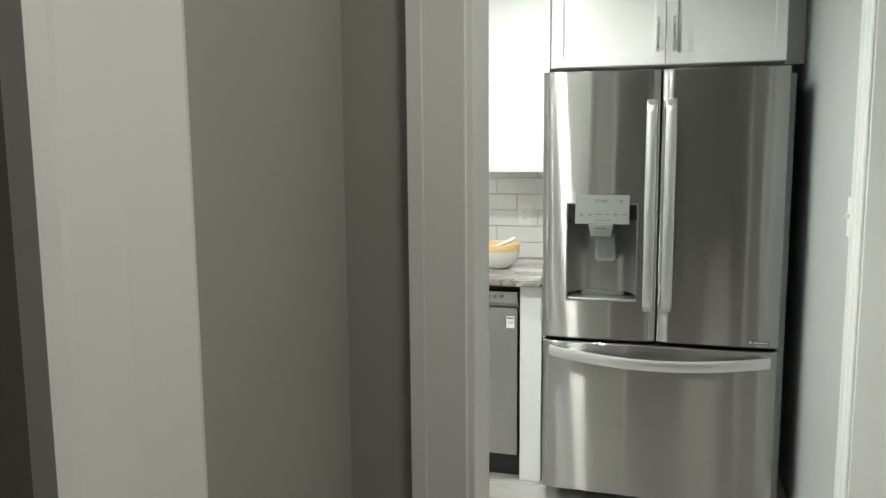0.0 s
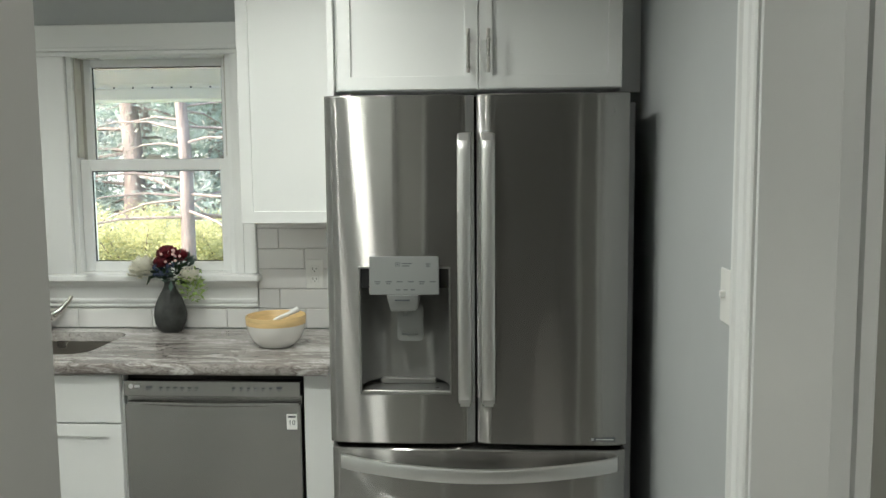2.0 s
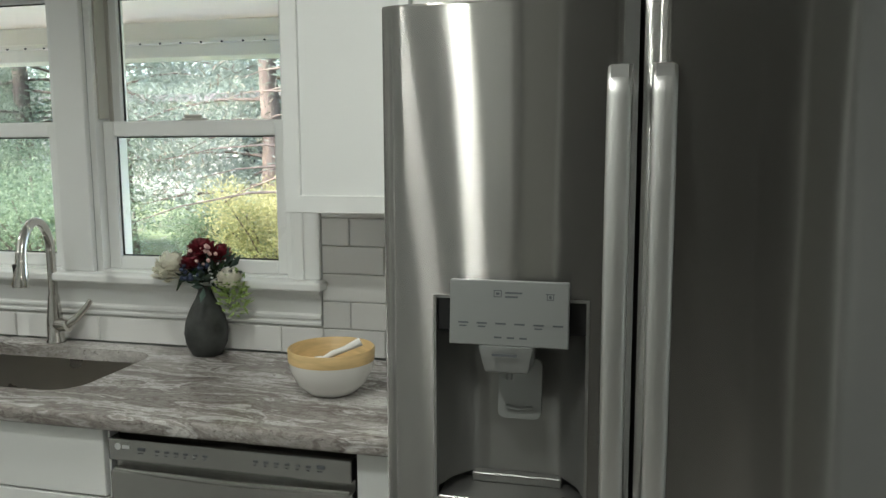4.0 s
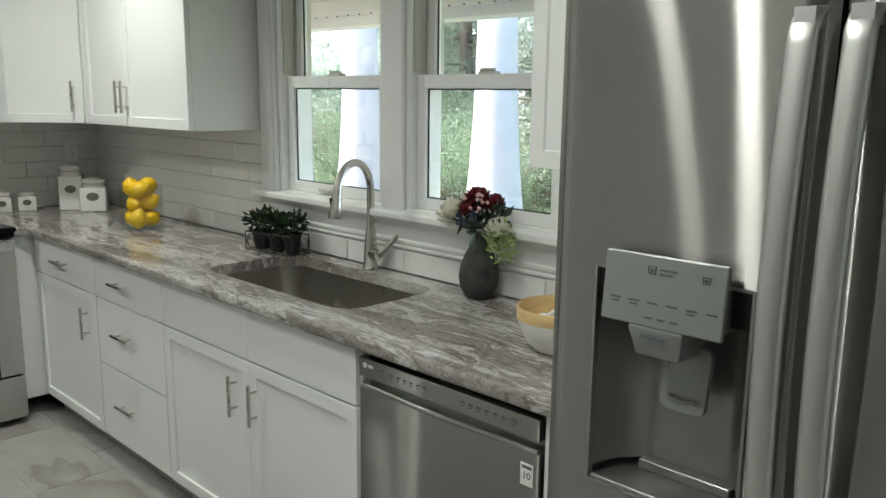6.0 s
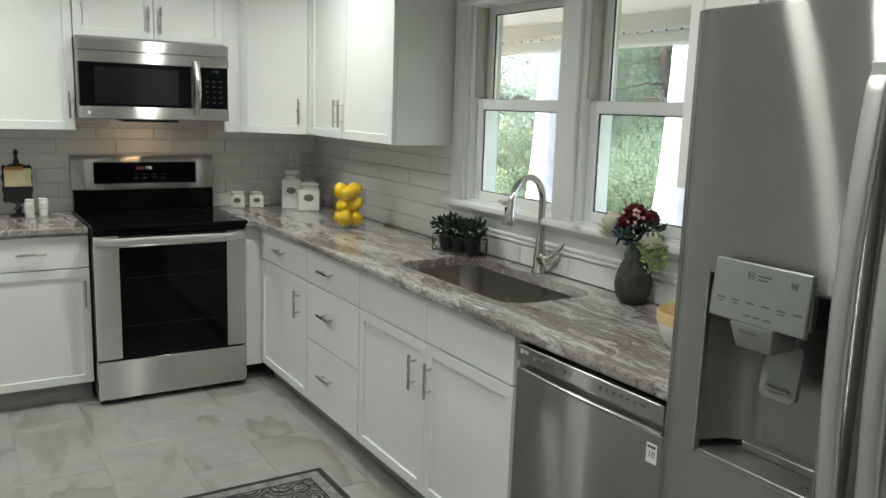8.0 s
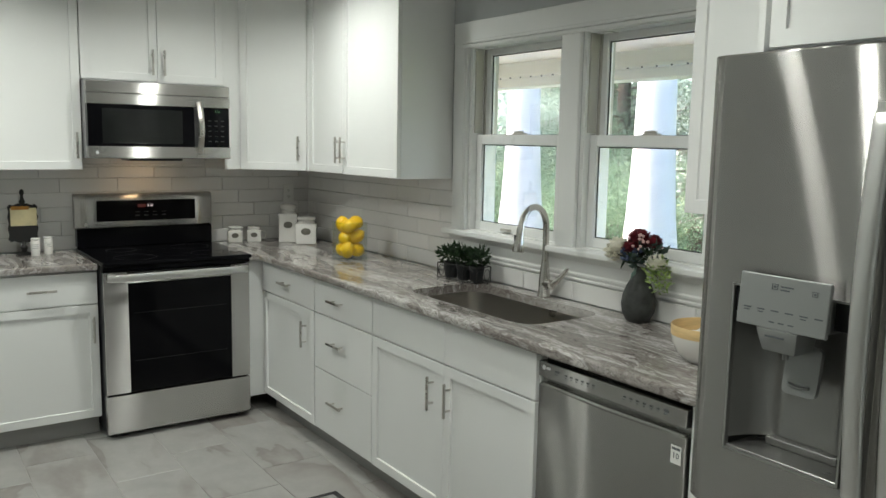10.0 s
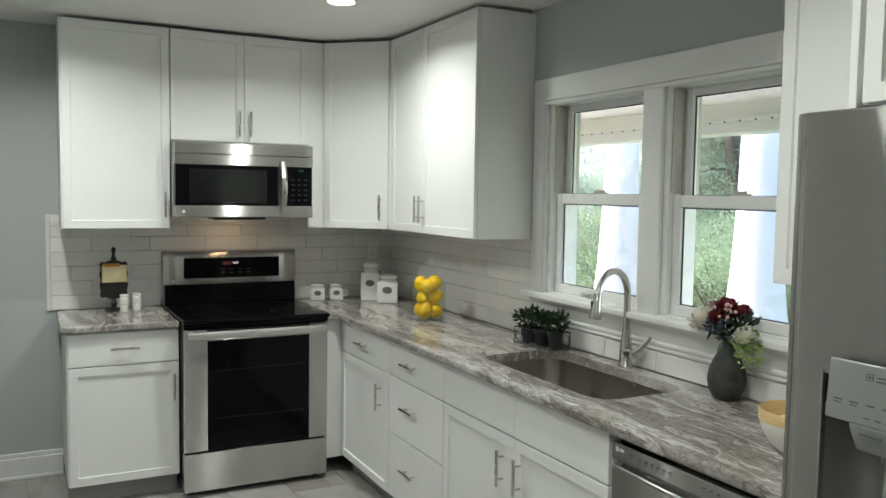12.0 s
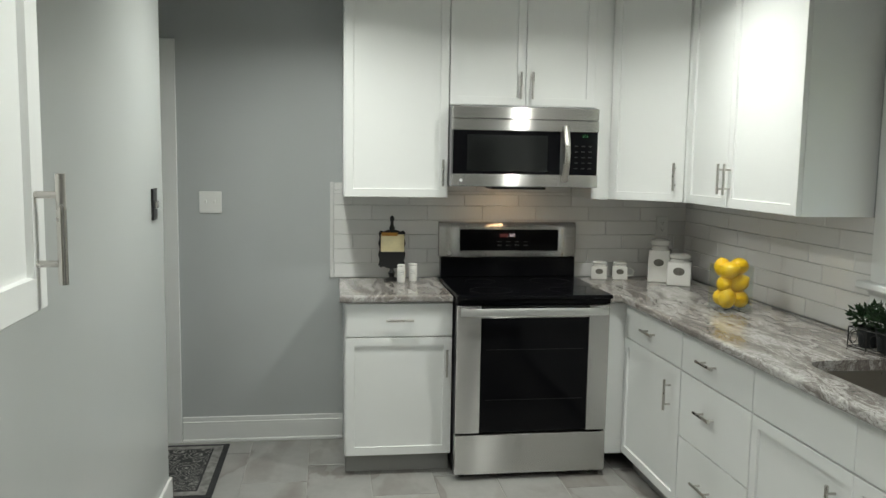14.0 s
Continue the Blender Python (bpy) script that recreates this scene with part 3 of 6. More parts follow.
def sash_window(name, a, b):
    w = structure(name, bm_boxes([(a, a + 0.022, N_Y - 0.002, N_Y + 0.15, WZ0, WZ1), (b - 0.022, b, N_Y - 0.002, N_Y + 0.15, WZ0, WZ1), (a + 0.022, b - 0.022, N_Y - 0.002, N_Y + 0.15, WZ1 - 0.02, WZ1), (a + 0.022, b - 0.022, N_Y - 0.002, N_Y + 0.15, WZ0, WZ0 + 0.014)], 0.002), vinyl, "white double-hung sash window, closed")
    part("track", bm_boxes([(a + 0.022, a + 0.034, N_Y + 0.066, N_Y + 0.145, 1.57, WZ1 - 0.02), (b - 0.034, b - 0.022, N_Y + 0.066, N_Y + 0.145, 1.57, WZ1 - 0.02), (a + 0.022, a + 0.030, N_Y + 0.012, N_Y + 0.056, 1.60, WZ1 - 0.02), (b - 0.030, b - 0.022, N_Y + 0.012, N_Y + 0.056, 1.60, WZ1 - 0.02)]), track_m, w, "grey sash track")
    for nm, y, z0, z1, lo, hi, side in (("lower_sash", N_Y + 0.028, WZ0 + 0.014, 1.592, 0.040, 0.046, 0.040), ("upper_sash", N_Y + 0.072, 1.548, WZ1 - 0.02, 0.042, 0.03, 0.038)):
        x0, x1 = a + 0.024, b - 0.024
        s = part(nm, bm_boxes([(x0, x0 + side, y, y + 0.035, z0, z1), (x1 - side, x1, y, y + 0.035, z0, z1), (x0 + side, x1 - side, y, y + 0.035, z0, z0 + lo), (x0 + side, x1 - side, y, y + 0.035, z1 - hi, z1)], 0.003), vinyl, w)
        part("gasket", bm_boxes([(x0 + side, x0 + side + 0.004, y + 0.0125, y + 0.0175, z0 + lo, z1 - hi), (x1 - side - 0.004, x1 - side, y + 0.0125, y + 0.0175, z0 + lo, z1 - hi), (x0 + side, x1 - side, y + 0.0125, y + 0.0175, z0 + lo, z0 + lo + 0.004), (x0 + side, x1 - side, y + 0.0125, y + 0.0175, z1 - hi - 0.004, z1 - hi)]), gasket, s, "black glazing gasket")
        g = part("pane", box(x0 + side + 0.002, x1 - side - 0.002, y + 0.016, y + 0.020, z0 + lo + 0.002, z1 - hi - 0.002), glass, s, "clear window glass")
        g.visible_shadow = False
    c = (a + b) / 2
    part("sash_lock", joined(box(c - 0.035, c + 0.035, N_Y + 0.030, N_Y + 0.062, 1.592, 1.600, 0.002), moved(box(-0.028, 0.022, -0.008, 0.008, 0.0, 0.010, 0.003), pose(c, N_Y + 0.042, 1.600, 0, 0, 20))), track_m, w, "small grey sash lock")
    part("lift_tab", moved(box(-0.03, 0.03, -0.022, 0, 0, 0.012, 0.004, 2), pose(c - 0.05, N_Y + 0.028, 1.150)), track_m, w, "small sash lift tab")
    return w


sash_window("window_1", *U1)
sash_window("window_2", *U2)

# ceiling lamps
first = thing("downlight", (DOWNLIGHTS[0][0], DOWNLIGHTS[0][1], CEIL), "round white recessed ceiling downlight, lit", "ceiling light", "kitchen downlights")
fx, fy = DOWNLIGHTS[0]
part("trim_ring", lathe([(0.060, -0.004), (0.064, -0.010), (0.085, -0.006), (0.086, 0.0)], 40, (fx, fy, CEIL), False), trimw, first, "", 40)
part("lens", lathe([(0.062, -0.004), (0.062, -0.0035)], 40, (fx, fy, CEIL)), lamp_face, first, "glowing lamp lens")
for x, y in DOWNLIGHTS[1:]:
    copy_thing(first, Matrix.Translation((x, y, CEIL)))
# Glowing disc added where the unseen side room fill hangs.
side_l = thing("ceiling_lamp", (1.8, 0.9, CEIL), "unseen round glowing disc added with the side room fill light", "ceiling light")
part("shade", lathe([(0.15, 0.0), (0.16, -0.012), (0.15, -0.016)], 32, (1.8, 0.9, CEIL)), lamp_face, side_l)

# ---------- base cabinets ----------
BF = 3.37  # carcass front on the north run; fronts stand 20 mm proud
Z0, ZT = 0.108, 0.868


def carcass(parent, x0, x1, y0, y1, z0=0.105, z1=0.874):
    part("body", bm_boxes([(x0, x1, y0, y1, z0, z1)], 0.001), cab, parent)


def north_base(name, label, x0, x1):
    c = thing(name, ((x0 + x1) / 2, 3.65, 0), label, "cabinet", "kitchen base cabinets")
    if name.startswith("sink"):
        part("body", bm_boxes([(x0 + 0.0005, x0 + 0.018, BF, N_Y - 0.002, 0.105, 0.874), (x1 - 0.018, x1 - 0.0005, BF, N_Y - 0.002, 0.105, 0.874), (x0 + 0.018, x1 - 0.018, BF, BF + 0.018, 0.105, 0.874), (x0 + 0.018, x1 - 0.018, BF + 0.018, N_Y - 0.002, 0.105, 0.123)]), cab, c)
    else:
        carcass(c, x0 + 0.0005, x1 - 0.0005, BF, N_Y - 0.002)
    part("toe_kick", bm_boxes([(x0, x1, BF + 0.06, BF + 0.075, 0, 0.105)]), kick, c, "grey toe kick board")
    return c, face_frame((x0, BF, 0), 0)


SPLIT = 0.703
c, m = north_base("corner_base_cabinet", "white shaker base cabinet with one drawer and one door", -3.43, -2.755)
w = 0.655
front(c, m, 0.018, SPLIT + G, w - G, ZT - SPLIT - G, "slab", [(0.325, 0.083, False)])
front(c, m, 0.018, Z0, w - G, SPLIT - Z0 - G, "shaker", [(w - 0.095, SPLIT - Z0 - 0.135, True)])
part("filler", bm_boxes([(-3.46, -3.432, 3.262, BF, 0.09, 0.872)], 0.001), cab, c, "white filler strip")
c, m = north_base("drawer_base_cabinet", "white base cabinet with three drawers", -2.753, -2.178)
for z0, z1 in ((SPLIT, ZT), (0.423, SPLIT - G), (Z0, 0.423 - G)):
    front(c, m, G, z0 + G, 0.573 - G, z1 - z0 - G, "slab", [(0.252, (z1 - z0) * 0.56 if z1 < 0.8 else 0.083, False)])
c, m = north_base("sink_base_cabinet", "white shaker sink cabinet with two false drawers and two doors", -2.176, -1.086)
front(c, m, G, SPLIT + G, 0.556 - G, ZT - SPLIT - G, "slab")
front(c, m, 0.558, SPLIT + G, 0.530 - G, ZT - SPLIT - G, "slab")
front(c, m, G, Z0, 0.556 - G, SPLIT - Z0 - G, "shaker", [(0.556 - 0.075, SPLIT - Z0 - 0.13, True)])
front(c, m, 0.558, Z0, 0.530 - G, SPLIT - Z0 - G, "shaker", [(0.042, SPLIT - Z0 - 0.13, True)])
c = thing("refrigerator_surround", (-0.37, 3.65, 0), "tall white end panel beside the refrigerator", "cabinet panel")
part("panel", bm_boxes([(-0.378, -0.358, 3.396, N_Y - 0.002, 0, 2.435)], 0.001), cab, c)
part("filler", bm_boxes([(-0.472, -0.379, 3.36, 3.38, 0.0, 0.872)], 0.001), cab, c, "white filler board")
c = thing("small_base_cabinet", (-3.75, 2.22, 0), "white shaker base cabinet with one drawer and one door", "cabinet", "kitchen base cabinets")
part("body", bm_boxes([(W_X + 0.002, -3.487, 1.955, 2.482, 0.105, 0.874)], 0.001), cab, c)
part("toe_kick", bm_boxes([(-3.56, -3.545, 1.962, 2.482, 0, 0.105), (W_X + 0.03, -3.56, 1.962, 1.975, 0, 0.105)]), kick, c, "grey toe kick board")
m = face_frame((-3.487, 1.962, 0), 90)
front(c, m, 0, SPLIT + G, 0.520, ZT - SPLIT - G, "slab", [(0.26, 0.083, False)])
front(c, m, 0, Z0, 0.520, SPLIT - Z0 - G, "shaker", [(0.520 - 0.027, SPLIT - Z0 - 0.13, True)])

# ---------- upper cabinets ----------
UB, UT = 1.374, 2.430
WF, NF = -3.70, 3.638


def upper(name, label, at, boxes):
    c = thing(name, at, label, "cabinet", "kitchen wall cabinets")
    part("body", bm_boxes(boxes, 0.001), cab, c)
    return c


c = upper("wall_cabinet", "tall white shaker wall cabinet with one door", (-3.88, 2.22, UB), [(W_X + 0.002, WF, 1.952, 2.481, UB, UT)])
front(c, face_frame((WF, 1.960, 0), 90), 0, UB + 0.002, 0.518, UT - UB - 0.004, "shaker", [(0.49, 0.125, True)])
c = upper("microwave_wall_cabinet", "white shaker wall cabinet with two doors above the microwave", (-3.88, 2.86, 1.84), [(W_X + 0.002, WF, 2.482, 3.238, 1.842, UT)])
m = face_frame((WF, 2.484, 0), 90)
front(c, m, 0, 1.846, 0.386, UT - 1.850, "shaker", [(0.358, 0.10, True)])
front(c, m, 0.389, 1.846, 0.362, UT - 1.850, "shaker", [(0.030, 0.10, True)])
c = thing("corner_wall_cabinet", (-3.75, 3.65, UB), "white shaker diagonal corner wall cabinet with one door", "cabinet", "kitchen wall cabinets")
part("body", prism([(W_X + 0.002, 3.240), (WF + 0.006, 3.240), (WF + 0.006, 3.335), (-3.402, NF - 0.004), (-3.376, NF - 0.004), (-3.376, N_Y - 0.002), (W_X + 0.002, N_Y - 0.002)], UB, UT), cab, c)
d0, d1 = Vector((WF + 0.012, 3.338)), Vector((-3.408, NF - 0.010))
dl = (d1 - d0).length
front(c, face_frame((d0.x, d0.y, 0), math.degrees(math.atan2(d1.y - d0.y, d1.x - d0.x))), 0.004, UB + 0.002, dl - 0.008, UT - UB - 0.004, "shaker", [(dl - 0.05, 0.125, True)])
c = upper("double_wall_cabinet", "tall white shaker wall cabinet with two doors", (-2.9, 3.79, UB), [(-3.374, -2.420, NF, N_Y - 0.002, UB, UT)])
m = face_frame((-3.372, NF, 0), 0)
front(c, m, 0, UB + 0.002, 0.402, UT - UB - 0.004, "shaker", [(0.375, 0.125, True)])
front(c, m, 0.405, UB + 0.002, 0.546, UT - UB - 0.004, "shaker", [(0.026, 0.125, True)])
c = upper("narrow_wall_cabinet", "white shaker wall cabinet between window and refrigerator", (-0.56, 3.79, 1.35), [(-0.745, -0.380, NF, N_Y - 0.024, 1.352, UT)])
front(c, face_frame((-0.744, NF, 0), 0), 0, 1.354, 0.362, UT - 1.358, "shaker")
c = upper("refrigerator_wall_cabinet", "white shaker cabinet with two doors above the refrigerator", (0.1, 3.7, 1.79), [(-0.356, 0.560, 3.416, N_Y - 0.002, 1.792, UT), (0.560, 0.642, 3.56, 3.58, 1.792, UT)])
m = face_frame((-0.345, 3.416, 0), 0)
front(c, m, 0, 1.794, 0.450, UT - 1.798, "shaker", [(0.42, 0.115, True)])
front(c, m, 0.453, 1.794, 0.448, UT - 1.798, "shaker", [(0.030, 0.115, True)])
c = upper("south_wall_cabinet", "white shaker wall cabinet on the glossy south wall", (-0.5, 1.37, 1.37), [(-0.668, -0.376, S_Y + 0.002, 1.516, 1.374, UT)])
front(c, face_frame((-0.376, 1.516, 0), 180), 0, 1.376, 0.292, UT - 1.380, "shaker", [(0.259, 0.10, True)])

# ---------- worktops ----------
def edge_profile(outline, z0, z1, r=0.013):
    """A worktop slab with a rounded upper and lower arris."""
    bm = prism(outline, z0, z1)
    es = [e for e in bm.edges if abs(e.verts[0].co.z - e.verts[1].co.z) < 1e-5]
    bmesh.ops.bevel(bm, geom=es, offset=r, segments=4, profile=0.55, affect="EDGES")
    return bm


def round_rect(x0, x1, y0, y1, r, k=8):
    pts = []
    for cx, cy, a in ((x1 - r, y1 - r, 0), (x0 + r, y1 - r, 90), (x0 + r, y0 + r, 180), (x1 - r, y0 + r, 270)):
        pts += [(cx + r * math.cos(radians(a + 90 * i / k)), cy + r * math.sin(radians(a + 90 * i / k))) for i in range(k + 1)]
    return pts


SX0, SX1, SY0, SY1 = -2.065, -1.262, 3.452, 3.842
top_bm = edge_profile([(W_X + 0.012, 3.256), (-3.405, 3.256), (-3.385, 3.318), (-0.382, 3.318), (-0.382, N_Y - 0.012), (W_X + 0.012, N_Y - 0.012)], 0.8765, 0.914)
cut_me = bpy.data.meshes.new("cut")
cb = prism(round_rect(SX0, SX1, SY0, SY1, 0.085), 0.80, 1.0)
cb.to_mesh(cut_me)
cb.free()
wt = new("worktop", mesh_of("worktop", top_bm, stone))
tagged(wt, "polished grey-brown banded stone worktop with rounded edge", "worktop")
cutter = new("cutter", cut_me)
md = wt.modifiers.new("cut", "BOOLEAN")
md.operation, md.object, md.solver = "DIFFERENCE", cutter, "EXACT"
baked = bpy.data.meshes.new_from_object(wt.evaluated_get(bpy.context.evaluated_depsgraph_get()))
wt.modifiers.clear()
wt.data = baked
bpy.data.objects.remove(cutter)
wt2 = new("worktop", mesh_of("worktop", edge_profile([(W_X + 0.012, 1.930), (-3.440, 1.930), (-3.440, 2.480), (W_X + 0.012, 2.480)], 0.8765, 0.914), stone))
tagged(wt2, "short polished grey-brown banded stone worktop beside the range", "worktop")

# sink: shell with thickness, drain
sk = thing("sink", (-1.66, 3.65, 0.68), "undermounted brushed steel kitchen sink", "sink")
o, i = round_rect(SX0 - 0.012, SX1 + 0.012, SY0 - 0.012, SY1 + 0.012, 0.09), round_rect(SX0 - 0.004, SX1 + 0.004, SY0 - 0.004, SY1 + 0.004, 0.086)
bm = bmesh.new()
loops = []
for pts, z, s in ((o, 0.8745, 1.0), (i, 0.8745, 1.0), (i, 0.865, 0.999), (i, 0.72, 0.97), (i, 0.695, 0.945), (i, 0.684, 0.90), (i, 0.680, 0.15)):
    cx, cy = (SX0 + SX1) / 2, (SY0 + SY1) / 2
    loops.append([bm.verts.new((cx + (x - cx) * s, cy + (y - cy) * (s if s > 0.5 else s * 1.7), z)) for x, y in pts])
for a, b in zip(loops, loops[1:]):
    for k in range(len(a)):
        bm.faces.new((a[k], a[(k + 1) % len(a)], b[(k + 1) % len(a)], b[k]))
bm.faces.new(loops[-1])
bmesh.ops.recalc_face_normals(bm, faces=bm.faces)
part("bowl", bm, steels, sk, "", 40)
part("drain", lathe([(0.052, 0.0), (0.05, 0.006), (0.03, 0.003), (0.012, 0.001)], 24, (-1.66, 3.67, 0.6815)), chrome, sk, "", 40)

# faucet
fc = thing("faucet", (-1.66, 3.885, 0.914), "brushed steel pull-down kitchen faucet with side lever", "faucet")
part("base", lathe([(0.029, 0.0), (0.029, 0.006), (0.025, 0.012), (0.024, 0.07), (0.021, 0.10), (0.0155, 0.15)], 28, (-1.655, 3.885, 0.914)), chrome, fc, "", 40)
pts = [(-1.655, 3.885, 1.05), (-1.655, 3.885, 1.195)]
ex, ey = 0.085, -0.215  # reach of the spout in plan
for k in range(1, 15):
    a = math.pi * k / 14 * 0.93
    f = (1 - math.cos(a)) / 2
    pts.append((-1.655 + ex * f, 3.885 + ey * f, 1.195 + 0.105 * math.sin(a)))
part("spout", tube(pts, 0.0135, 16), chrome, fc, "", 50)
q = Vector(pts[-1])
dn = Vector((ex * 0.10, ey * 0.10, -0.13)).normalized()
part("spray_head", tube([q - dn * 0.005, q + dn * 0.03, q + dn * 0.05, q + dn * 0.085, q + dn * 0.092], 0.02, 20, [0.0155, 0.0165, 0.019, 0.0235, 0.021]), chrome, fc, "", 40)
part("spray_button", moved(box(-0.006, 0.006, -0.004, 0.004, -0.017, 0.017, 0.002), pose(q.x - 0.006, q.y - 0.019, q.z - 0.04, 8, 0, 15)), black, fc, "black spray buttons")
part("lever_hub", tube([(-1.645, 3.882, 0.972), (-1.598, 3.876, 0.972)], 0.02, 20), chrome, fc, "", 40)
part("lever", tube([(-1.605, 3.877, 0.974), (-1.578, 3.885, 0.992), (-1.548, 3.90, 1.03), (-1.538, 3.905, 1.048)], 0.01, 12, [0.013, 0.012, 0.009, 0.007]), chrome, fc, "", 50)

# ---------- dishwasher ----------
dw = thing("dishwasher", (-0.78, 3.65, 0), "stainless steel built-in dishwasher, closed", "dishwasher")
X0, X1 = -1.082, -0.478
# Near-black body, so the gap's shade is put in as colour.
part("tub", bm_boxes([(X0 + 0.004, X1 - 0.004, 3.388, 3.9, 0.10, 0.874)]), darkgap, dw, "near-black body that paints the shade in the dishwasher gap")
part("door", bm_boxes([(X0 + 0.004, X1 - 0.004, 3.352, 3.395, 0.115, 0.772)], 0.004, 2), steelx, dw)
part("pocket_handle", joined(bm_boxes([(X0 + 0.004, X1 - 0.004, 3.376, 3.395, 0.772, 0.800)]), tube([(X0 + 0.012, 3.362, 0.772), (-0.78, 3.351, 0.771), (X1 - 0.012, 3.362, 0.772)], 0.008, 12)), steelx, dw, "recessed steel grip below the controls", 40)
cp = part("control_panel", bm_boxes([(X0 + 0.004, X1 - 0.004, 3.350, 3.393, 0.798, 0.850)], 0.003, 2), steelx, dw, "steel control strip with dark marks")
for k, (u, s) in enumerate([(-1.00, 0.020)] + [(-0.955 + 0.024 * j, 0.012) for j in range(6)] + [(-0.71 + 0.025 * j, 0.011) for j in range(6)] + [(-0.56, 0.018)]):
    part("marking", bm_boxes([(u, u + s, 3.3488, 3.3500, 0.826, 0.831 if s < 0.015 else 0.834), (u, u + s * 0.7, 3.3488, 3.3500, 0.819, 0.8215)]), print_grey, cp)
part("logo", joined(moved(lathe([(0.008, 0), (0.008, 0.001)], 18), pose(-1.052, 3.350, 0.832, 90)), bm_boxes([(-1.040, -1.022, 3.349, 3.350, 0.828, 0.836)])), print_light, cp, "pale round maker's mark")
part("toe_panel", bm_boxes([(X0 + 0.006, X1 - 0.006, 3.41, 3.42, 0.0, 0.108)]), black, dw)
st = part("sticker", bm_boxes([(-0.530, -0.495, 3.3512, 3.3525, 0.690, 0.742)]), plate_m, dw, "white sticker with a dark ten")


def lettering(name, text, size, m, material, parent, label=""):
    cu = bpy.data.curves.new(name, "FONT")
    cu.body, cu.size, cu.extrude, cu.align_x, cu.align_y, cu.resolution_u = text, size, 0.0004, "CENTER", "CENTER", 2
    ob = new(name, cu)
    dg = bpy.context.evaluated_depsgraph_get()
    me = bpy.data.meshes.new_from_object(ob.evaluated_get(dg))
    bpy.data.objects.remove(ob)
    me.transform(m)
    bm = bmesh.new()
    bm.from_mesh(me)
    return part(name, bm, material, parent, label)


lettering("lettering", "10", 0.024, pose(-0.5125, 3.3506, 0.713, 90), print_grey, st)
part("marking", bm_boxes([(-0.526, -0.499, 3.3504, 3.3512, 0.730, 0.7365)]), print_grey, st)

# ---------- refrigerator ----------
fr = thing("refrigerator", (0.1, 3.55, 0), "stainless steel french-door refrigerator with water dispenser", "refrigerator")
FX0, FX1, FMID = -0.352, 0.552, 0.099
part("case", bm_boxes([(FX0 + 0.006, FX1 + 0.034, 3.315, 3.92, 0.03, 1.738)], 0.004), fridge_side, fr, "dark grey steel cabinet side")
part("foot", bm_boxes([(FX0 + 0.03, FX0 + 0.07, 3.33, 3.37, 0, 0.03)]), black, fr)
part("foot", bm_boxes([(FX1 - 0.07, FX1 - 0.03, 3.33, 3.37, 0, 0.03)]), black, fr)
part("grille", bm_boxes([(FX0 + 0.02, FX1 - 0.02, 3.32, 3.33, 0.012, 0.055)]), black, fr)
part("hinge_cover", bm_boxes([(FX1 - 0.10, FX1 - 0.012, 3.29, 3.40, 1.738, 1.765)], 0.004), fridge_side, fr)
part("hinge_cover", bm_boxes([(FX0 + 0.012, FX0 + 0.10, 3.29, 3.40, 1.738, 1.765)], 0.004), fridge_side, fr)


def bowed_door(x0, x1, z0, z1, y_edge, bow, back, cols=28, hole=None, tip=0.030):
    """A door skin that bows gently towards the room and turns back at its edges; hole cuts an opening (x0, x1, z0, z1)."""
    xs = [x0, x0 + tip * 0.08, x0 + tip * 0.25, x0 + tip * 0.6, x0 + tip] + [x0 + tip + (x1 - x0 - 2 * tip) * k / cols for k in range(1, cols)] + [x1 - tip, x1 - tip * 0.6, x1 - tip * 0.25, x1 - tip * 0.08, x1]
    zs = [z0, z0 + 0.004, z1 - 0.004, z1]
    if hole:
        xs = sorted(set([x for x in xs if min(abs(x - hole[0]), abs(x - hole[1])) > 0.004] + [hole[0], hole[1]]))
        zs = sorted(set(zs + [hole[2], hole[3]]))

    def y_at(x, z):
        f = (x - x0) / (x1 - x0) * 2 - 1
        y = y_edge - bow * (1 - f * f)
        e = min(x - x0, x1 - x) / tip
        if e < 1:
            y += 0.013 * (1 - e) ** 1.25
        if z in (z0, z1):
            y += 0.004
        return y
    bm = bmesh.new()
    g = {(a, b): bm.verts.new((x, y_at(x, z), z)) for a, x in enumerate(xs) for b, z in enumerate(zs)}
    for a in range(len(xs) - 1):
        for b in range(len(zs) - 1):
            if hole and hole[0] - 1e-6 <= xs[a] and xs[a + 1] <= hole[1] + 1e-6 and hole[2] - 1e-6 <= zs[b] and zs[b + 1] <= hole[3] + 1e-6:
                continue
            bm.faces.new((g[a, b], g[a + 1, b], g[a + 1, b + 1], g[a, b + 1]))
    rim = [e for e in bm.edges if len(e.link_faces) == 1]
    outer = [e for e in rim if any(abs(v.co.x - q) < 1e-6 for v in e.verts for q in (x0, x1)) or any(abs(v.co.z - q) < 1e-6 for v in e.verts for q in (z0, z1))]
    ex_ = bmesh.ops.extrude_edge_only(bm, edges=outer)
    for v in [q for q in ex_["geom"] if isinstance(q, bmesh.types.BMVert)]:
        v.co.y = back
    bmesh.ops.recalc_face_normals(bm, faces=bm.faces)
    return bm, y_at


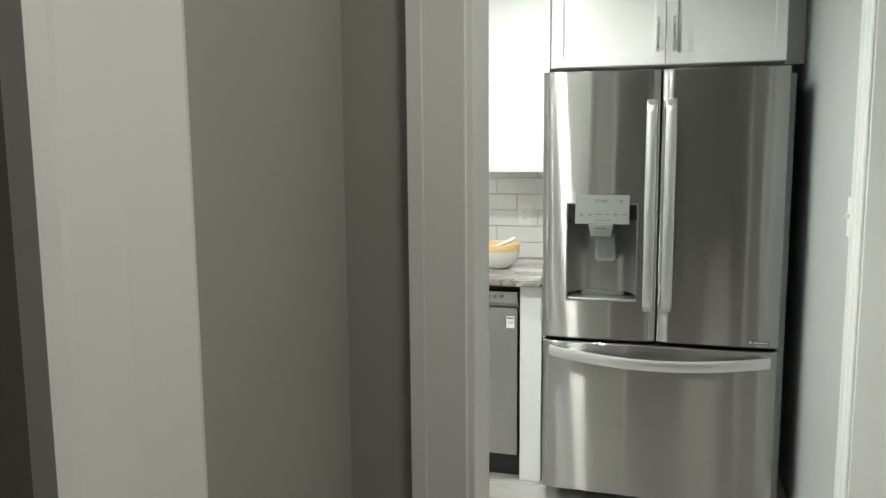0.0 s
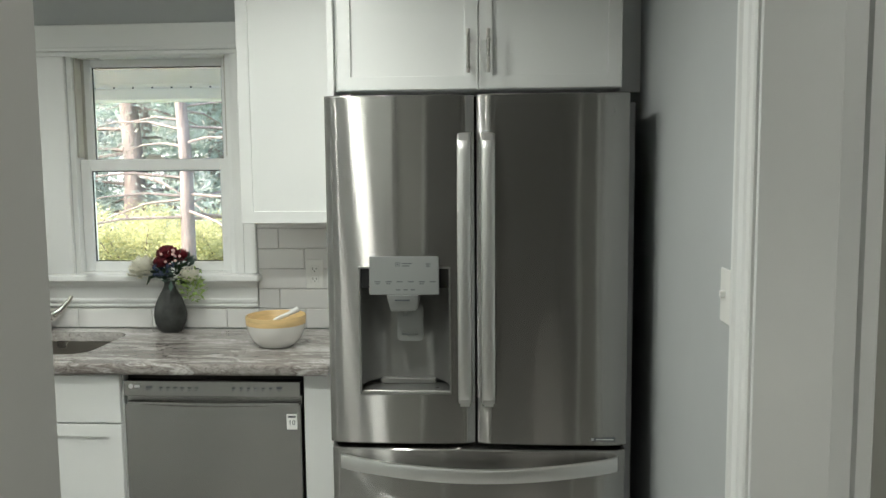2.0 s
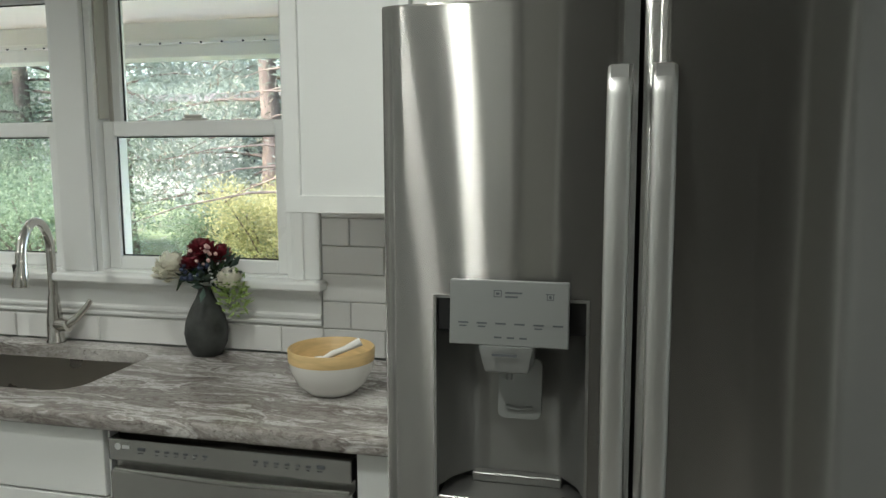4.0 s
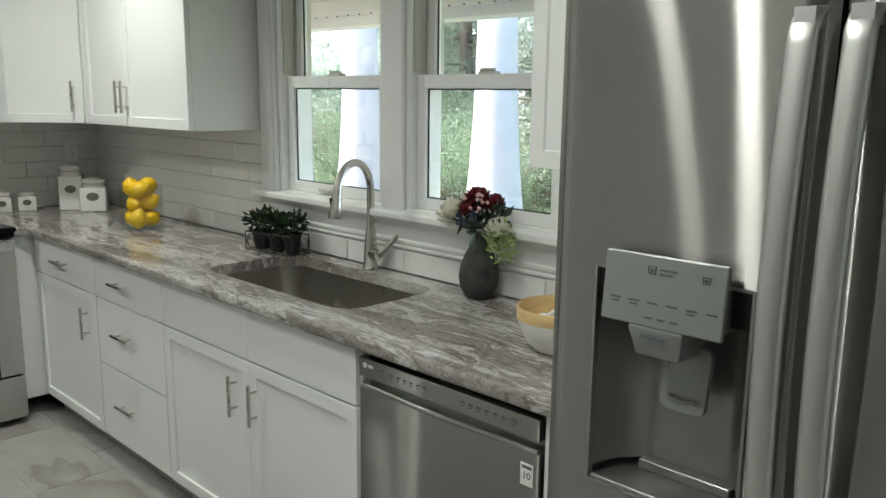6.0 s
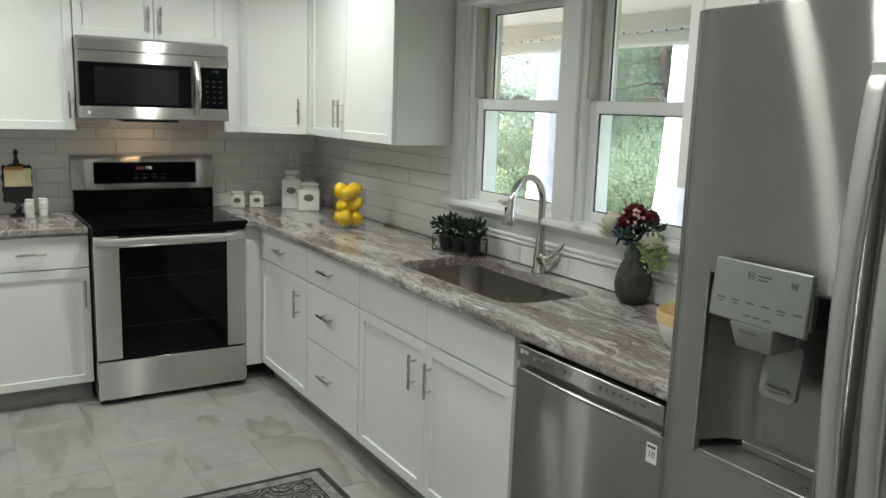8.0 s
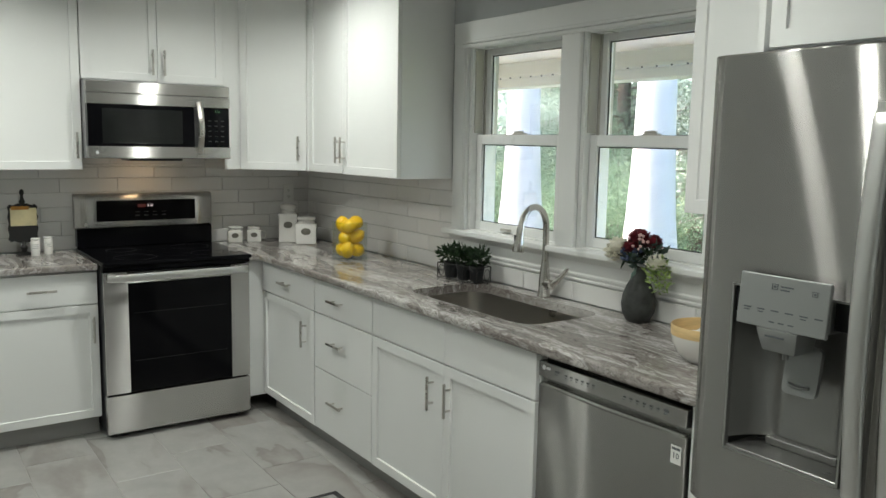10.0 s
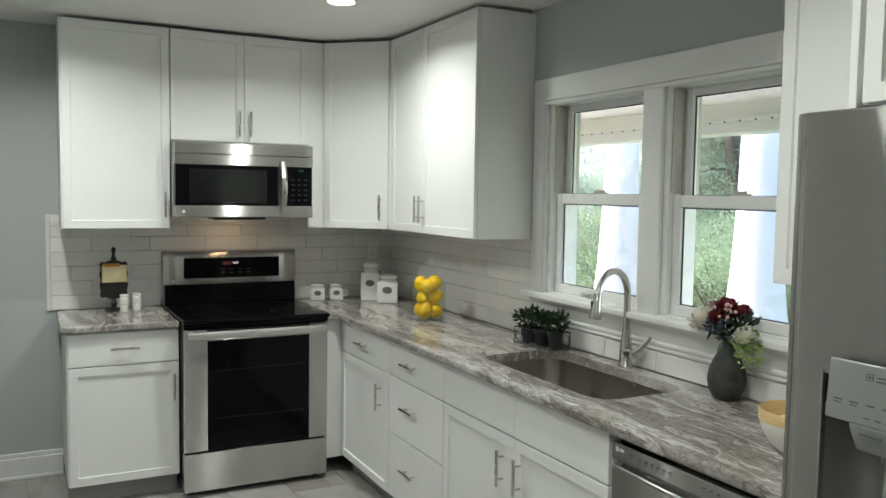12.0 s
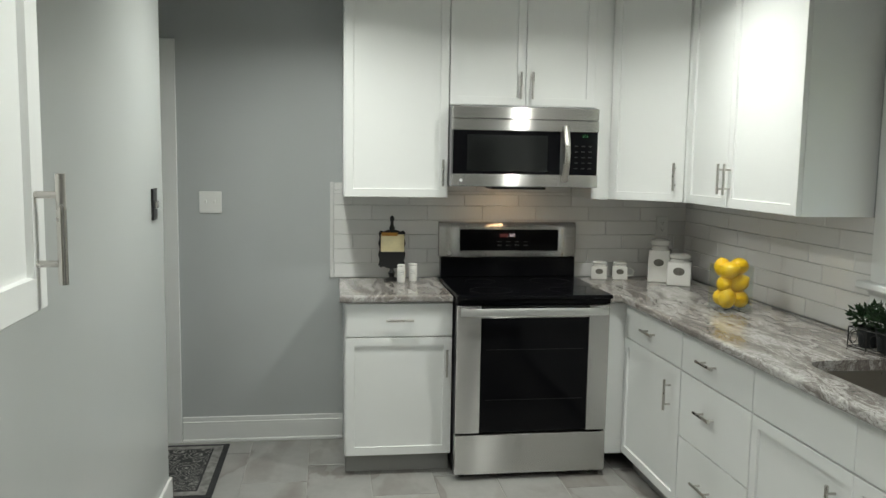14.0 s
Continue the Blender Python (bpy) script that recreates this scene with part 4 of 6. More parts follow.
D0, D1 = 0.702, 1.760
HOLE = (-0.252, 0.020, 0.862, 1.246)
bm, ly = bowed_door(FX0, FMID - 0.004, D0, D1, 3.197, 0.0065, 3.31, hole=HOLE)
ld = part("left_door", bm, steelx, fr, "", 30)
bm, ry = bowed_door(FMID + 0.004, FX1, D0, D1, 3.197, 0.0065, 3.31)
rd = part("right_door", bm, steelx, fr, "", 30)
bm, fy_ = bowed_door(FX0 + 0.004, FX1 - 0.002, 0.055, 0.686, 3.198, 0.010, 3.31)
fd = part("freezer_drawer", bm, steelx, fr, "", 30)
# Near-black strips paint the shade in the gaps between doors and drawer.
part("seal", bm_boxes([(FMID - 0.012, FMID + 0.012, 3.245, 3.31, D0, D1 - 0.002), (FX0 + 0.01, FX1 - 0.01, 3.245, 3.31, 0.684, 0.704)]), darkgap, fr, "near-black strip that paints the shade between the doors")


def door_handle(x0, x1, z0, z1, y):
    """A flat upright bar with both ends swept back to the door."""
    n_ = 48
    bm = bmesh.new()
    rings = []
    for k in range(n_ + 1):
        f = k / n_
        z = z0 + (z1 - z0) * f
        e = min(f, 1 - f) * (z1 - z0)
        back = 0.040 * max(0, 1 - e / 0.035) ** 2
        out = y + 0.006 - 0.028 * math.sin(math.pi * f) + back
        rings.append([bm.verts.new((x, out + d, z)) for x, d in ((x0 + 0.004, 0.012), (x0, 0.010), (x0, 0.006), (x0 + 0.003, 0.0025), (x0 + 0.008, 0.0008), ((x0 + x1) / 2, 0.0), (x1 - 0.008, 0.0008), (x1 - 0.003, 0.0025), (x1, 0.006), (x1, 0.010), (x1 - 0.004, 0.012))])
    for a, b in zip(rings, rings[1:]):
        for k in range(11):
            bm.faces.new((a[k], a[(k + 1) % 11], b[(k + 1) % 11], b[k]))
    bm.faces.new(rings[0])
    bm.faces.new(rings[-1])
    bmesh.ops.recalc_face_normals(bm, faces=bm.faces)
    return joined(bm, bm_boxes([(x0 + 0.006, x1 - 0.006, y + 0.01, 3.24, z0 + 0.004, z0 + 0.03), (x0 + 0.006, x1 - 0.006, y + 0.01, 3.24, z1 - 0.03, z1 - 0.004)]))


part("handle", door_handle(0.046, 0.086, 0.826, 1.648, 3.150), steelh, ld, "flat upright steel bar handle", 50)
part("handle", door_handle(0.117, 0.157, 0.826, 1.648, 3.150), steelh, rd, "flat upright steel bar handle", 50)
bm = bmesh.new()
rings = []
for k in range(33):
    f = k / 32
    x = -0.318 + 0.842 * f
    s = math.sin(math.pi * f)
    y = 3.180 - 0.046 * s ** 0.6
    zc = 0.648 - 0.028 * s
    hh = 0.021
    rings.append([bm.verts.new(q_) for q_ in ((x, y + 0.016, zc - hh), (x, y + 0.003, zc - hh), (x, y, zc - hh + 0.006), (x, y, zc + hh - 0.006), (x, y + 0.003, zc + hh), (x, y + 0.016, zc + hh))])
for a, b in zip(rings, rings[1:]):
    for k in range(6):
        bm.faces.new((a[k], a[(k + 1) % 6], b[(k + 1) % 6], b[k]))
bm.faces.new(rings[0])
bm.faces.new(rings[-1])
bmesh.ops.recalc_face_normals(bm, faces=bm.faces)
part("handle", joined(bm, bm_boxes([(-0.316, -0.29, 3.180, 3.206, 0.632, 0.664), (0.497, 0.523, 3.180, 3.206, 0.632, 0.664)], 0.002)), steelh, fd, "wide bowed steel drawer handle", 40)
# dispenser niche
hx0, hx1, hz0, hz1 = HOLE
yb = 3.300
niche = bmesh.new()
ncol = 16
cols_ = []
for a in range(ncol + 1):
    f = a / ncol
    x = hx0 + (hx1 - hx0) * f
    e = min(f, 1 - f)
    y = 3.196 + (yb - 3.196) * min(1, (e / 0.22)) ** 0.55
    cols_.append([niche.verts.new((x, y, z)) for z in (hz0 + 0.022, hz1)])
for a, b in zip(cols_, cols_[1:]):
    niche.faces.new((a[0], b[0], b[1], a[1]))
niche.faces.new([c_[1] for c_ in cols_])
bmesh.ops.recalc_face_normals(niche, faces=niche.faces)
part("niche", niche, plastic_grey, ld, "curved grey dispenser recess", 40)
part("drip_tray", bm_boxes([(hx0 + 0.001, hx1 - 0.001, 3.195, yb, hz0 - 0.001, hz0 + 0.006), (hx0 + 0.05, hx1 - 0.05, yb - 0.025, yb, hz0 + 0.006, hz0 + 0.024)], 0.002), plastic_grey, ld)
part("niche_frame", bm_boxes([(hx0 - 0.003, hx0 + 0.002, 3.188, 3.202, hz0 - 0.003, hz1 + 0.003), (hx1 - 0.002, hx1 + 0.003, 3.188, 3.202, hz0 - 0.003, hz1 + 0.003), (hx0, hx1, 3.188, 3.202, hz0 - 0.003, hz0 + 0.002), (hx0, hx1, 3.190, 3.202, hz1 - 0.002, hz1 + 0.003)]), plastic_grey, ld, "thin steel frame")
part("niche_head", bm_boxes([(hx0 + 0.002, hx1 - 0.002, 3.197, 3.30, 1.185, hz1 - 0.002)]), black, ld, "black recess head")
pn = part("control_panel", moved(box(-0.104, 0.104, -0.012, 0.0, -0.057, 0.057, 0.002), pose(-0.113, 3.170, 1.226, -5)), panelgrey, ld, "tilted silver control panel")
part("panel_base", bm_boxes([(-0.210, -0.016, 3.180, 3.235, 1.176, 1.246)], 0.003), plastic_grey, ld)
for u, v_, a, b in [(-0.026, 0.0395, 0.014, 0.0014), (-0.026, 0.0285, 0.014, 0.0014), (-0.026, 0.034, 0.0014, 0.011), (-0.0134, 0.034, 0.0014, 0.011), (-0.022, 0.034, 0.006, 0.004), (-0.006, 0.036, 0.030, 0.003), (-0.006, 0.029, 0.022, 0.003), (0.066, 0.0265, 0.012, 0.0014), (0.066, 0.031, 0.0014, 0.009), (0.0766, 0.031, 0.0014, 0.009), (0.064, 0.036, 0.016, 0.0014), (0.070, 0.031, 0.004, 0.005)] + [(-0.088 + 0.033 * j, -0.018, 0.018, 0.003) for j in range(6)] + [(-0.086 + 0.033 * j, -0.024, 0.013, 0.0024) for j in (0, 1, 4)] + [(-0.024 + 0.022 * j, -0.042, 0.013, 0.003) for j in range(3)]:
    part("marking", moved(box(u, u + a, -0.0130, -0.0118, v_ - b / 2, v_ + b / 2), pose(-0.113, 3.170, 1.226, -5)), print_grey, pn)
noz = bm_boxes([(-0.166, -0.068, 3.150, 3.235, 1.118, 1.170)], 0.005, 2)
for v in noz.verts:
    f = (1.170 - v.co.z) / 0.052
    v.co.x = -0.117 + (v.co.x + 0.117) * (1 - 0.22 * f)
    v.co.y += 0.014 * f * (v.co.y < 3.19)
noz = part("nozzle", joined(noz, lathe([(0.0065, 0.0), (0.0065, 0.02)], 12, (-0.117, 3.195, 1.100))), panelgrey, ld, "silver water and ice spout", 40)
part("marking", bm_boxes([(-0.140, -0.096, 3.1478, 3.1496, 1.153, 1.157)]), print_grey, noz)
PD = pose(-0.104, 3.246, 1.076, -9)
part("paddle", joined(moved(prism(round_rect(-0.040, 0.040, -0.062, 0.050, 0.014), -0.006, 0.006), PD @ pose(0, 0, 0, 90)), moved(tube([(-0.024, -0.008, -0.040), (0, -0.011, -0.044), (0.024, -0.008, -0.040)], 0.0035, 8), PD)), panelgrey, ld, "pale dispenser paddle", 40)
part("logo", moved(lathe([(0.012, 0), (0.012, 0.008)], 22), pose(0.458, 3.2015, 1.706, 90)), print_light, rd, "pale round maker's mark")
part("logo", bm_boxes([(0.482, 0.506, 3.1945, 3.2025, 1.701, 1.711)]), panelgrey, rd, "faint grey maker's bar")
part("badge", bm_boxes([(0.442, 0.518, 3.1925, 3.2025, 0.716, 0.729)], 0.001), print_grey, rd, "small dark badge")
part("marking", bm_boxes([(0.446, 0.454, 3.1917, 3.1927, 0.719, 0.726), (0.460, 0.512, 3.1917, 3.1927, 0.721, 0.724)]), print_light, rd)

# ---------- range ----------
rg = thing("range", (-3.7, 2.865, 0), "stainless steel electric range with black glass top", "stove")
RY0, RY1 = 2.488, 3.248
part("body", bm_boxes([(-4.03, -3.405, RY0 + 0.003, RY1 - 0.003, 0.03, 0.905)], 0.002), black, rg, "black enamelled range body")
for fx_ in (-3.46, -4.0):
    for fy2 in (RY0 + 0.03, RY1 - 0.06):
        part("foot", bm_boxes([(fx_, fx_ + 0.03, fy2, fy2 + 0.03, 0, 0.03)]), black, rg)
part("storage_drawer", bm_boxes([(-3.405, -3.362, RY0, RY1, 0.032, 0.232)], 0.004, 2), steely, rg)
od = part("oven_door", bm_boxes([(-3.4049, -3.365, RY0 + 0.002, RY1 - 0.002, 0.242, 0.870)], 0.002), black, rg, "black oven door with steel side rails")
for ya, yb2 in ((RY0, RY0 + 0.118), (RY1 - 0.104, RY1)):
    part("side_rail", bm_boxes([(-3.366, -3.360, ya, yb2, 0.242, 0.872)], 0.002, 2), steely, od, "brushed steel side rail")
part("top_rail", bm_boxes([(-3.366, -3.3635, RY0 + 0.118, RY1 - 0.104, 0.812, 0.838)], 0.001), steely, od, "brushed steel top rail")
part("window", bm_boxes([(-3.404, -3.362, RY0 + 0.118, RY1 - 0.104, 0.246, 0.812)], 0.002), blackgloss, od, "black oven window glass")
for rz_ in (0.405, 0.655):
    part("rack_line", bm_boxes([(-3.3618, -3.3608, RY0 + 0.145, RY1 - 0.13, rz_, rz_ + 0.003)]), keypad_m, od, "faint oven rack line")
part("door_top", bm_boxes([(-3.4, -3.364, RY0 + 0.118, RY1 - 0.104, 0.840, 0.872)], 0.002), black, od)
hb = bmesh.new()
rings = []
for k in range(25):
    f = k / 24
    e = min(f, 1 - f) * (RY1 - RY0 - 0.03)
    x = -3.316 + 0.010 * (2 * f - 1) ** 2 - 0.022 * max(0, 1 - e / 0.03) ** 2
    y, hh = RY0 + 0.015 + (RY1 - RY0 - 0.03) * f, 0.0185
    rings.append([hb.verts.new((x - d, y, 0.848 + v)) for d, v in ((0.012, -hh + 0.003), (0.004, -hh), (0.0008, -hh * 0.55), (0, 0), (0.0008, hh * 0.55), (0.004, hh), (0.012, hh - 0.003))])
for a, b in zip(rings, rings[1:]):
    for k in range(7):
        hb.faces.new((a[k], a[(k + 1) % 7], b[(k + 1) % 7], b[k]))
hb.faces.new(rings[0])
hb.faces.new(rings[-1])
bmesh.ops.recalc_face_normals(hb, faces=hb.faces)
part("handle", joined(hb, bm_boxes([(-3.362, -3.334, RY0 + 0.022, RY0 + 0.052, 0.834, 0.862), (-3.362, -3.334, RY1 - 0.052, RY1 - 0.022, 0.834, 0.862)], 0.004)), steelh, od, "broad flat bowed steel oven handle", 50)
part("front_lip", bm_boxes([(-3.405, -3.352, RY0 - 0.002, RY1 + 0.002, 0.878, 0.906)], 0.006, 2), blackgloss, rg, "black rounded front lip")
ck = part("cooktop", bm_boxes([(-4.0, -3.330, RY0 - 0.006, RY1 + 0.006, 0.906, 0.926)], 0.007, 3), blackgloss, rg, "black ceramic glass cooktop")
for bx, by, br in ((-3.50, 2.68, 0.105), (-3.50, 3.06, 0.085), (-3.80, 2.68, 0.08), (-3.80, 3.06, 0.105)):
    part("burner_ring", lathe([(br - 0.002, 0.0262 + 0.9), (br, 0.0264 + 0.9)], 40, (bx, by, 0), False), keypad_m, ck)
bg = part("backguard", bm_boxes([(-4.03, -3.962, RY0, RY1, 0.926, 1.034)], 0.004), blackgloss, rg, "black glass backguard foot")
bm = bmesh.new()
rings = []
for k in range(33):
    f = k / 32
    y = RY0 - 0.008 + (RY1 - RY0 + 0.014) * f
    d = 0.020 * max(0, 1 - min(f, 1 - f) * (RY1 - RY0) / 0.085) ** 1.6
    rings.append([bm.verts.new((x, y, z)) for x, z in ((-4.03, 1.034), (-3.966 - d, 1.034), (-3.960 - d, 1.040), (-3.957 - d, 1.060), (-3.957 - d, 1.196), (-3.962 - d, 1.212), (-3.974 - d, 1.223), (-3.990, 1.227), (-4.03, 1.227))])
for a, b in zip(rings, rings[1:]):
    for k in range(9):
        bm.faces.new((a[k], a[(k + 1) % 9], b[(k + 1) % 9], b[k]))
bm.faces.new(rings[0])
bm.faces.new(rings[-1])
bmesh.ops.recalc_face_normals(bm, faces=bm.faces)
pl = part("control_panel", bm, steely, rg, "bowed brushed steel control panel", 35)
part("display", bm_boxes([(-3.960, -3.9555, 2.592, 3.147, 1.072, 1.190)], 0.001), blackgloss, pl, "black glass display")
part("clock_glow", bm_boxes([(-3.9556, -3.9552, 2.815, 2.862, 1.148, 1.166)]), led_red, pl, "small red clock glow")
lettering("lettering", "5:35", 0.019, pose(-3.9548, 2.885, 1.158, 90, 0, 90), led_white, pl)
for j in range(4):
    part("marking", bm_boxes([(-3.9556, -3.9552, 2.80 + 0.05 * j, 2.825 + 0.05 * j, 1.12, 1.124), (-3.9556, -3.9552, 2.80 + 0.05 * j, 2.825 + 0.05 * j, 1.098, 1.106)]), keypad_m, pl)
part("logo", moved(lathe([(0.009, 0), (0.009, 0.0012)], 18), pose(-3.9585, 2.535, 1.058, 90, 0, 90)), print_light, pl)

# ---------- microwave ----------
mw = thing("microwave", (-3.8, 2.86, 1.434), "stainless steel over-range microwave with black door", "microwave")
MY0, MY1 = 2.484, 3.234
part("body", bm_boxes([(W_X + 0.004, -3.62, MY0, MY1, 1.436, 1.838)], 0.002), fridge_side, mw, "dark grey microwave case")
part("top_vent", bm_boxes([(-3.62, -3.582, MY0, MY1, 1.774, 1.832)], 0.004, 2), steely, mw)
md_ = part("door", bm_boxes([(-3.62, -3.580, MY0, MY1, 1.716, 1.771), (-3.62, -3.580, MY0, MY1, 1.438, 1.500)], 0.003, 2), steely, mw, "steel door rails")
part("door_glass", bm_boxes([(-3.62, -3.583, MY0 + 0.004, 3.035, 1.500, 1.716)], 0.001), blackgloss, md_, "black door glass")
part("window", bm_boxes([(-3.5835, -3.5818, MY0 + 0.075, 2.97, 1.515, 1.695)], 0.0005), plain("smoked_window", (0.008, 0.009, 0.009), 0.12, vary=0.1, relief=0), md_, "smoked inner window")
part("keypad", bm_boxes([(-3.62, -3.5835, 3.085, MY1 - 0.004, 1.500, 1.716)], 0.001), blackgloss, mw, "black keypad")
lettering("lettering", "5:35", 0.017, pose(-3.5830, 3.165, 1.695, 90, 0, 90), led_green, mw)
for r_ in range(5):
    for c_ in range(3):
        part("key", bm_boxes([(-3.5836, -3.5830, 3.11 + 0.036 * c_, 3.128 + 0.036 * c_, 1.53 + 0.028 * r_, 1.536 + 0.028 * r_)]), keypad_m, mw)
pts = [(-3.575 + 0.045 * math.sin(math.pi * k / 12), 3.058, 1.468 + 0.275 * k / 12) for k in range(13)]
hb = tube(pts, 0.011, 12)
for v in hb.verts:
    v.co.y = 3.058 + (v.co.y - 3.058) * 1.5
part("handle", hb, nickel, md_, "bowed upright steel handle", 50)
part("lamp_tray", bm_boxes([(-3.78, -3.60, 2.69, 2.97, 1.424, 1.436)], 0.002), black, mw, "black grease filter tray")
part("cooktop_lamp", bm_boxes([(-3.90, -3.83, 2.80, 2.88, 1.428, 1.4365)], 0.001), emit("hob_lamp_lens", (1.0, 0.66, 0.35), 1.2), mw, "small warm lit lamp")
part("logo", moved(lathe([(0.008, 0), (0.008, 0.0012)], 18), pose(-3.5795, 2.53, 1.468, 90, 0, 90)), print_light, mw)

# ---------- worktop things ----------
WT = 0.914
lv = thing("lemon_vase", (-3.02, 3.69, WT), "square clear glass vase filled with yellow lemons", "vase")
lx, ly_ = -2.985, 3.672
hw = 0.070
part("glass", lathe([(0.002, 0.0), (hw * 1.41, 0.0), (hw * 1.414, 0.001), (hw * 1.414, 0.205), (hw * 1.36, 0.205), (hw * 1.36, 0.010), (0.002, 0.010)], 4, (0, 0, 0)), thin_glass, lv, "clear square glass")
gm = lv.children[0]
gm.visible_shadow = False
gm.data.transform(pose(lx, ly_, WT, 0, 0, 45))


def lemon(at, rx, rz):
    prof = [(0.001, -0.0385), (0.006, -0.0375), (0.014, -0.0335), (0.023, -0.0245), (0.029, -0.0115), (0.031, 0.0), (0.0295, 0.0105), (0.024, 0.0225), (0.016, 0.0310), (0.009, 0.0355), (0.0055, 0.0385), (0.001, 0.0405)]
    return moved(lathe(prof, 18), pose(*at, rx, 0, rz) @ Matrix.Scale(1.24, 4))


for dx, dy, dz, rx, rz in [(-0.028, -0.026, 0.046, 84, 48), (0.031, -0.030, 0.049, 15, 100), (-0.026, 0.030, 0.050, 70, 10), (0.030, 0.030, 0.046, 75, 60), (0.004, -0.029, 0.101, 86, 78), (-0.030, 0.024, 0.112, 35, 120), (0.032, 0.022, 0.110, 60, 150), (-0.031, -0.026, 0.163, 22, 30), (0.029, -0.022, 0.158, 74, 128), (0.012, 0.029, 0.172, 88, 20)]:
    part("lemon", lemon((lx + dx, ly_ + dy, WT + dz * 1.16), rx, rz), lemon_m, lv, "", 60)


def canister(at, w, h, name, label, cat, yaw, handle=False):
    c = thing(name, at, label, cat, "white ceramic canisters")
    m = pose(*at, 0, 0, yaw)
    body = bm_boxes([(-w / 2, w / 2, -w / 2, w / 2, 0, h * 0.74)], w * 0.06, 3)
    part("body", moved(body, m), ceramic, c, "", 50)
    part("neck", moved(lathe([(w * 0.46, h * 0.725), (w * 0.40, h * 0.78), (w * 0.36, h * 0.83)], 24), m), ceramic, c, "", 50)
    part("lid", moved(lathe([(w * 0.36, h * 0.83), (w * 0.44, h * 0.85), (w * 0.46, h * 0.90), (w * 0.44, h * 0.95), (w * 0.30, h * 0.985), (w * 0.10, h)], 24), m), ceramic, c, "", 50)
    tag = lathe([(w * 0.24, 0), (w * 0.24, 0.0016)], 24)
    bmesh.ops.transform(tag, matrix=Matrix.Diagonal((1, 0.72, 1, 1)), verts=tag.verts)
    part("tag", moved(tag, m @ pose(0, -w / 2 + 0.0002, h * 0.46, 90)), ceramic_tag, c, "oval dark engraved tag")
    if handle:
        pts = [(w * 0.5, 0, h * 0.20), (w * 0.78, 0, h * 0.22), (w * 0.9, 0, h * 0.42), (w * 0.80, 0, h * 0.62), (w * 0.5, 0, h * 0.64)]
        part("handle", moved(tube(pts, w * 0.07, 10), m), ceramic, c, "", 50)
    return c


canister((-3.845, 3.700, WT), 0.115, 0.240, "canister", "tall square white ceramic canister with lid and tag", "canister", 62)
canister((-3.715, 3.760, WT), 0.125, 0.172, "canister", "short square white ceramic canister with lid and tag", "canister", 62)
canister((-3.962, 3.395, WT), 0.088, 0.098, "sugar_pot", "small square white ceramic pot with lid and tag", "jar", 70)
canister((-3.945, 3.510, WT), 0.085, 0.098, "creamer_pot", "small square white ceramic pot with side handle", "jar", 70, True)

# plants in a wire rack
pr = thing("plant_rack", (-2.13, 3.82, WT), "black wire rack holding three small leafy potted plants", "potted plants")
PM = pose(-2.145, 3.822, WT, 0, 0, 10)
wires = []
L, Wd, H = 0.125, 0.048, 0.075
for z in (0.004, H):
    loop = [(-L, -Wd, z), (L, -Wd, z), (L, Wd, z), (-L, Wd, z), (-L, -Wd, z)]
    for a, b in zip(loop, loop[1:]):
        wires.append(tube([a, b], 0.0022, 6))
for x in (-L, -L / 3, L / 3, L):
    for y in (-Wd, Wd):
        wires.append(tube([(x, y, 0), (x, y, H)], 0.0022, 6))
for sx in (-L, L):
    for cy in (-0.024, 0.024):
        wires.append(tube([(sx, cy + 0.019 * math.cos(a * 0.52), H * 0.5 + 0.026 * math.sin(a * 0.52)) for a in range(13)], 0.0016, 5))
for x in (-0.083, 0, 0.083):
    wires.append(tube([(x + 0.030 * math.cos(a * 0.52), -Wd, H * 0.5 + 0.028 * math.sin(a * 0.52)) for a in range(13)], 0.0016, 5))
part("rack", moved(joined(*wires), PM), iron, pr, "thin black scrolled wire rack", 60)
rnd = random.Random(4)


def leaf_cloud(count, centre, spread, size, rng, keep=None, flat=0.5):
    """Small bent leaves scattered in a rounded cloud."""
    verts, faces = [], []
    while len(faces) < count * 2:
        q = Vector((rng.gauss(0, 0.5), rng.gauss(0, 0.5), rng.gauss(0, 0.5)))
        if q.length > 1.15:
            continue
        pos = Vector(centre) + Vector((q.x * spread[0], q.y * spread[1], q.z * spread[2]))
        d = Vector((q.x + rng.uniform(-0.6, 0.6), q.y + rng.uniform(-0.6, 0.6), q.z * 0.6 + rng.uniform(-0.2, 0.8))).normalized()
        s = d.cross(Vector((rng.uniform(-1, 1), rng.uniform(-1, 1), rng.uniform(-1, 1)))).normalized()
        up = d.cross(s)
        ln, wd = size * rng.uniform(0.7, 1.3), size * flat * rng.uniform(0.7, 1.2)
        b = len(verts)
        verts += [pos, pos + d * ln * 0.5 + s * wd * 0.5 + up * wd * 0.2, pos + d * ln, pos + d * ln * 0.5 - s * wd * 0.5 + up * wd * 0.2]
        faces += [(b, b + 1, b + 2), (b, b + 2, b + 3)]
    return verts, faces


def cloud_bm(sets):
    bm = bmesh.new()
    for vs, fs in sets:
        q = [bm.verts.new(v) for v in vs]
        for f in fs:
            bm.faces.new([q[i] for i in f])
    return bm


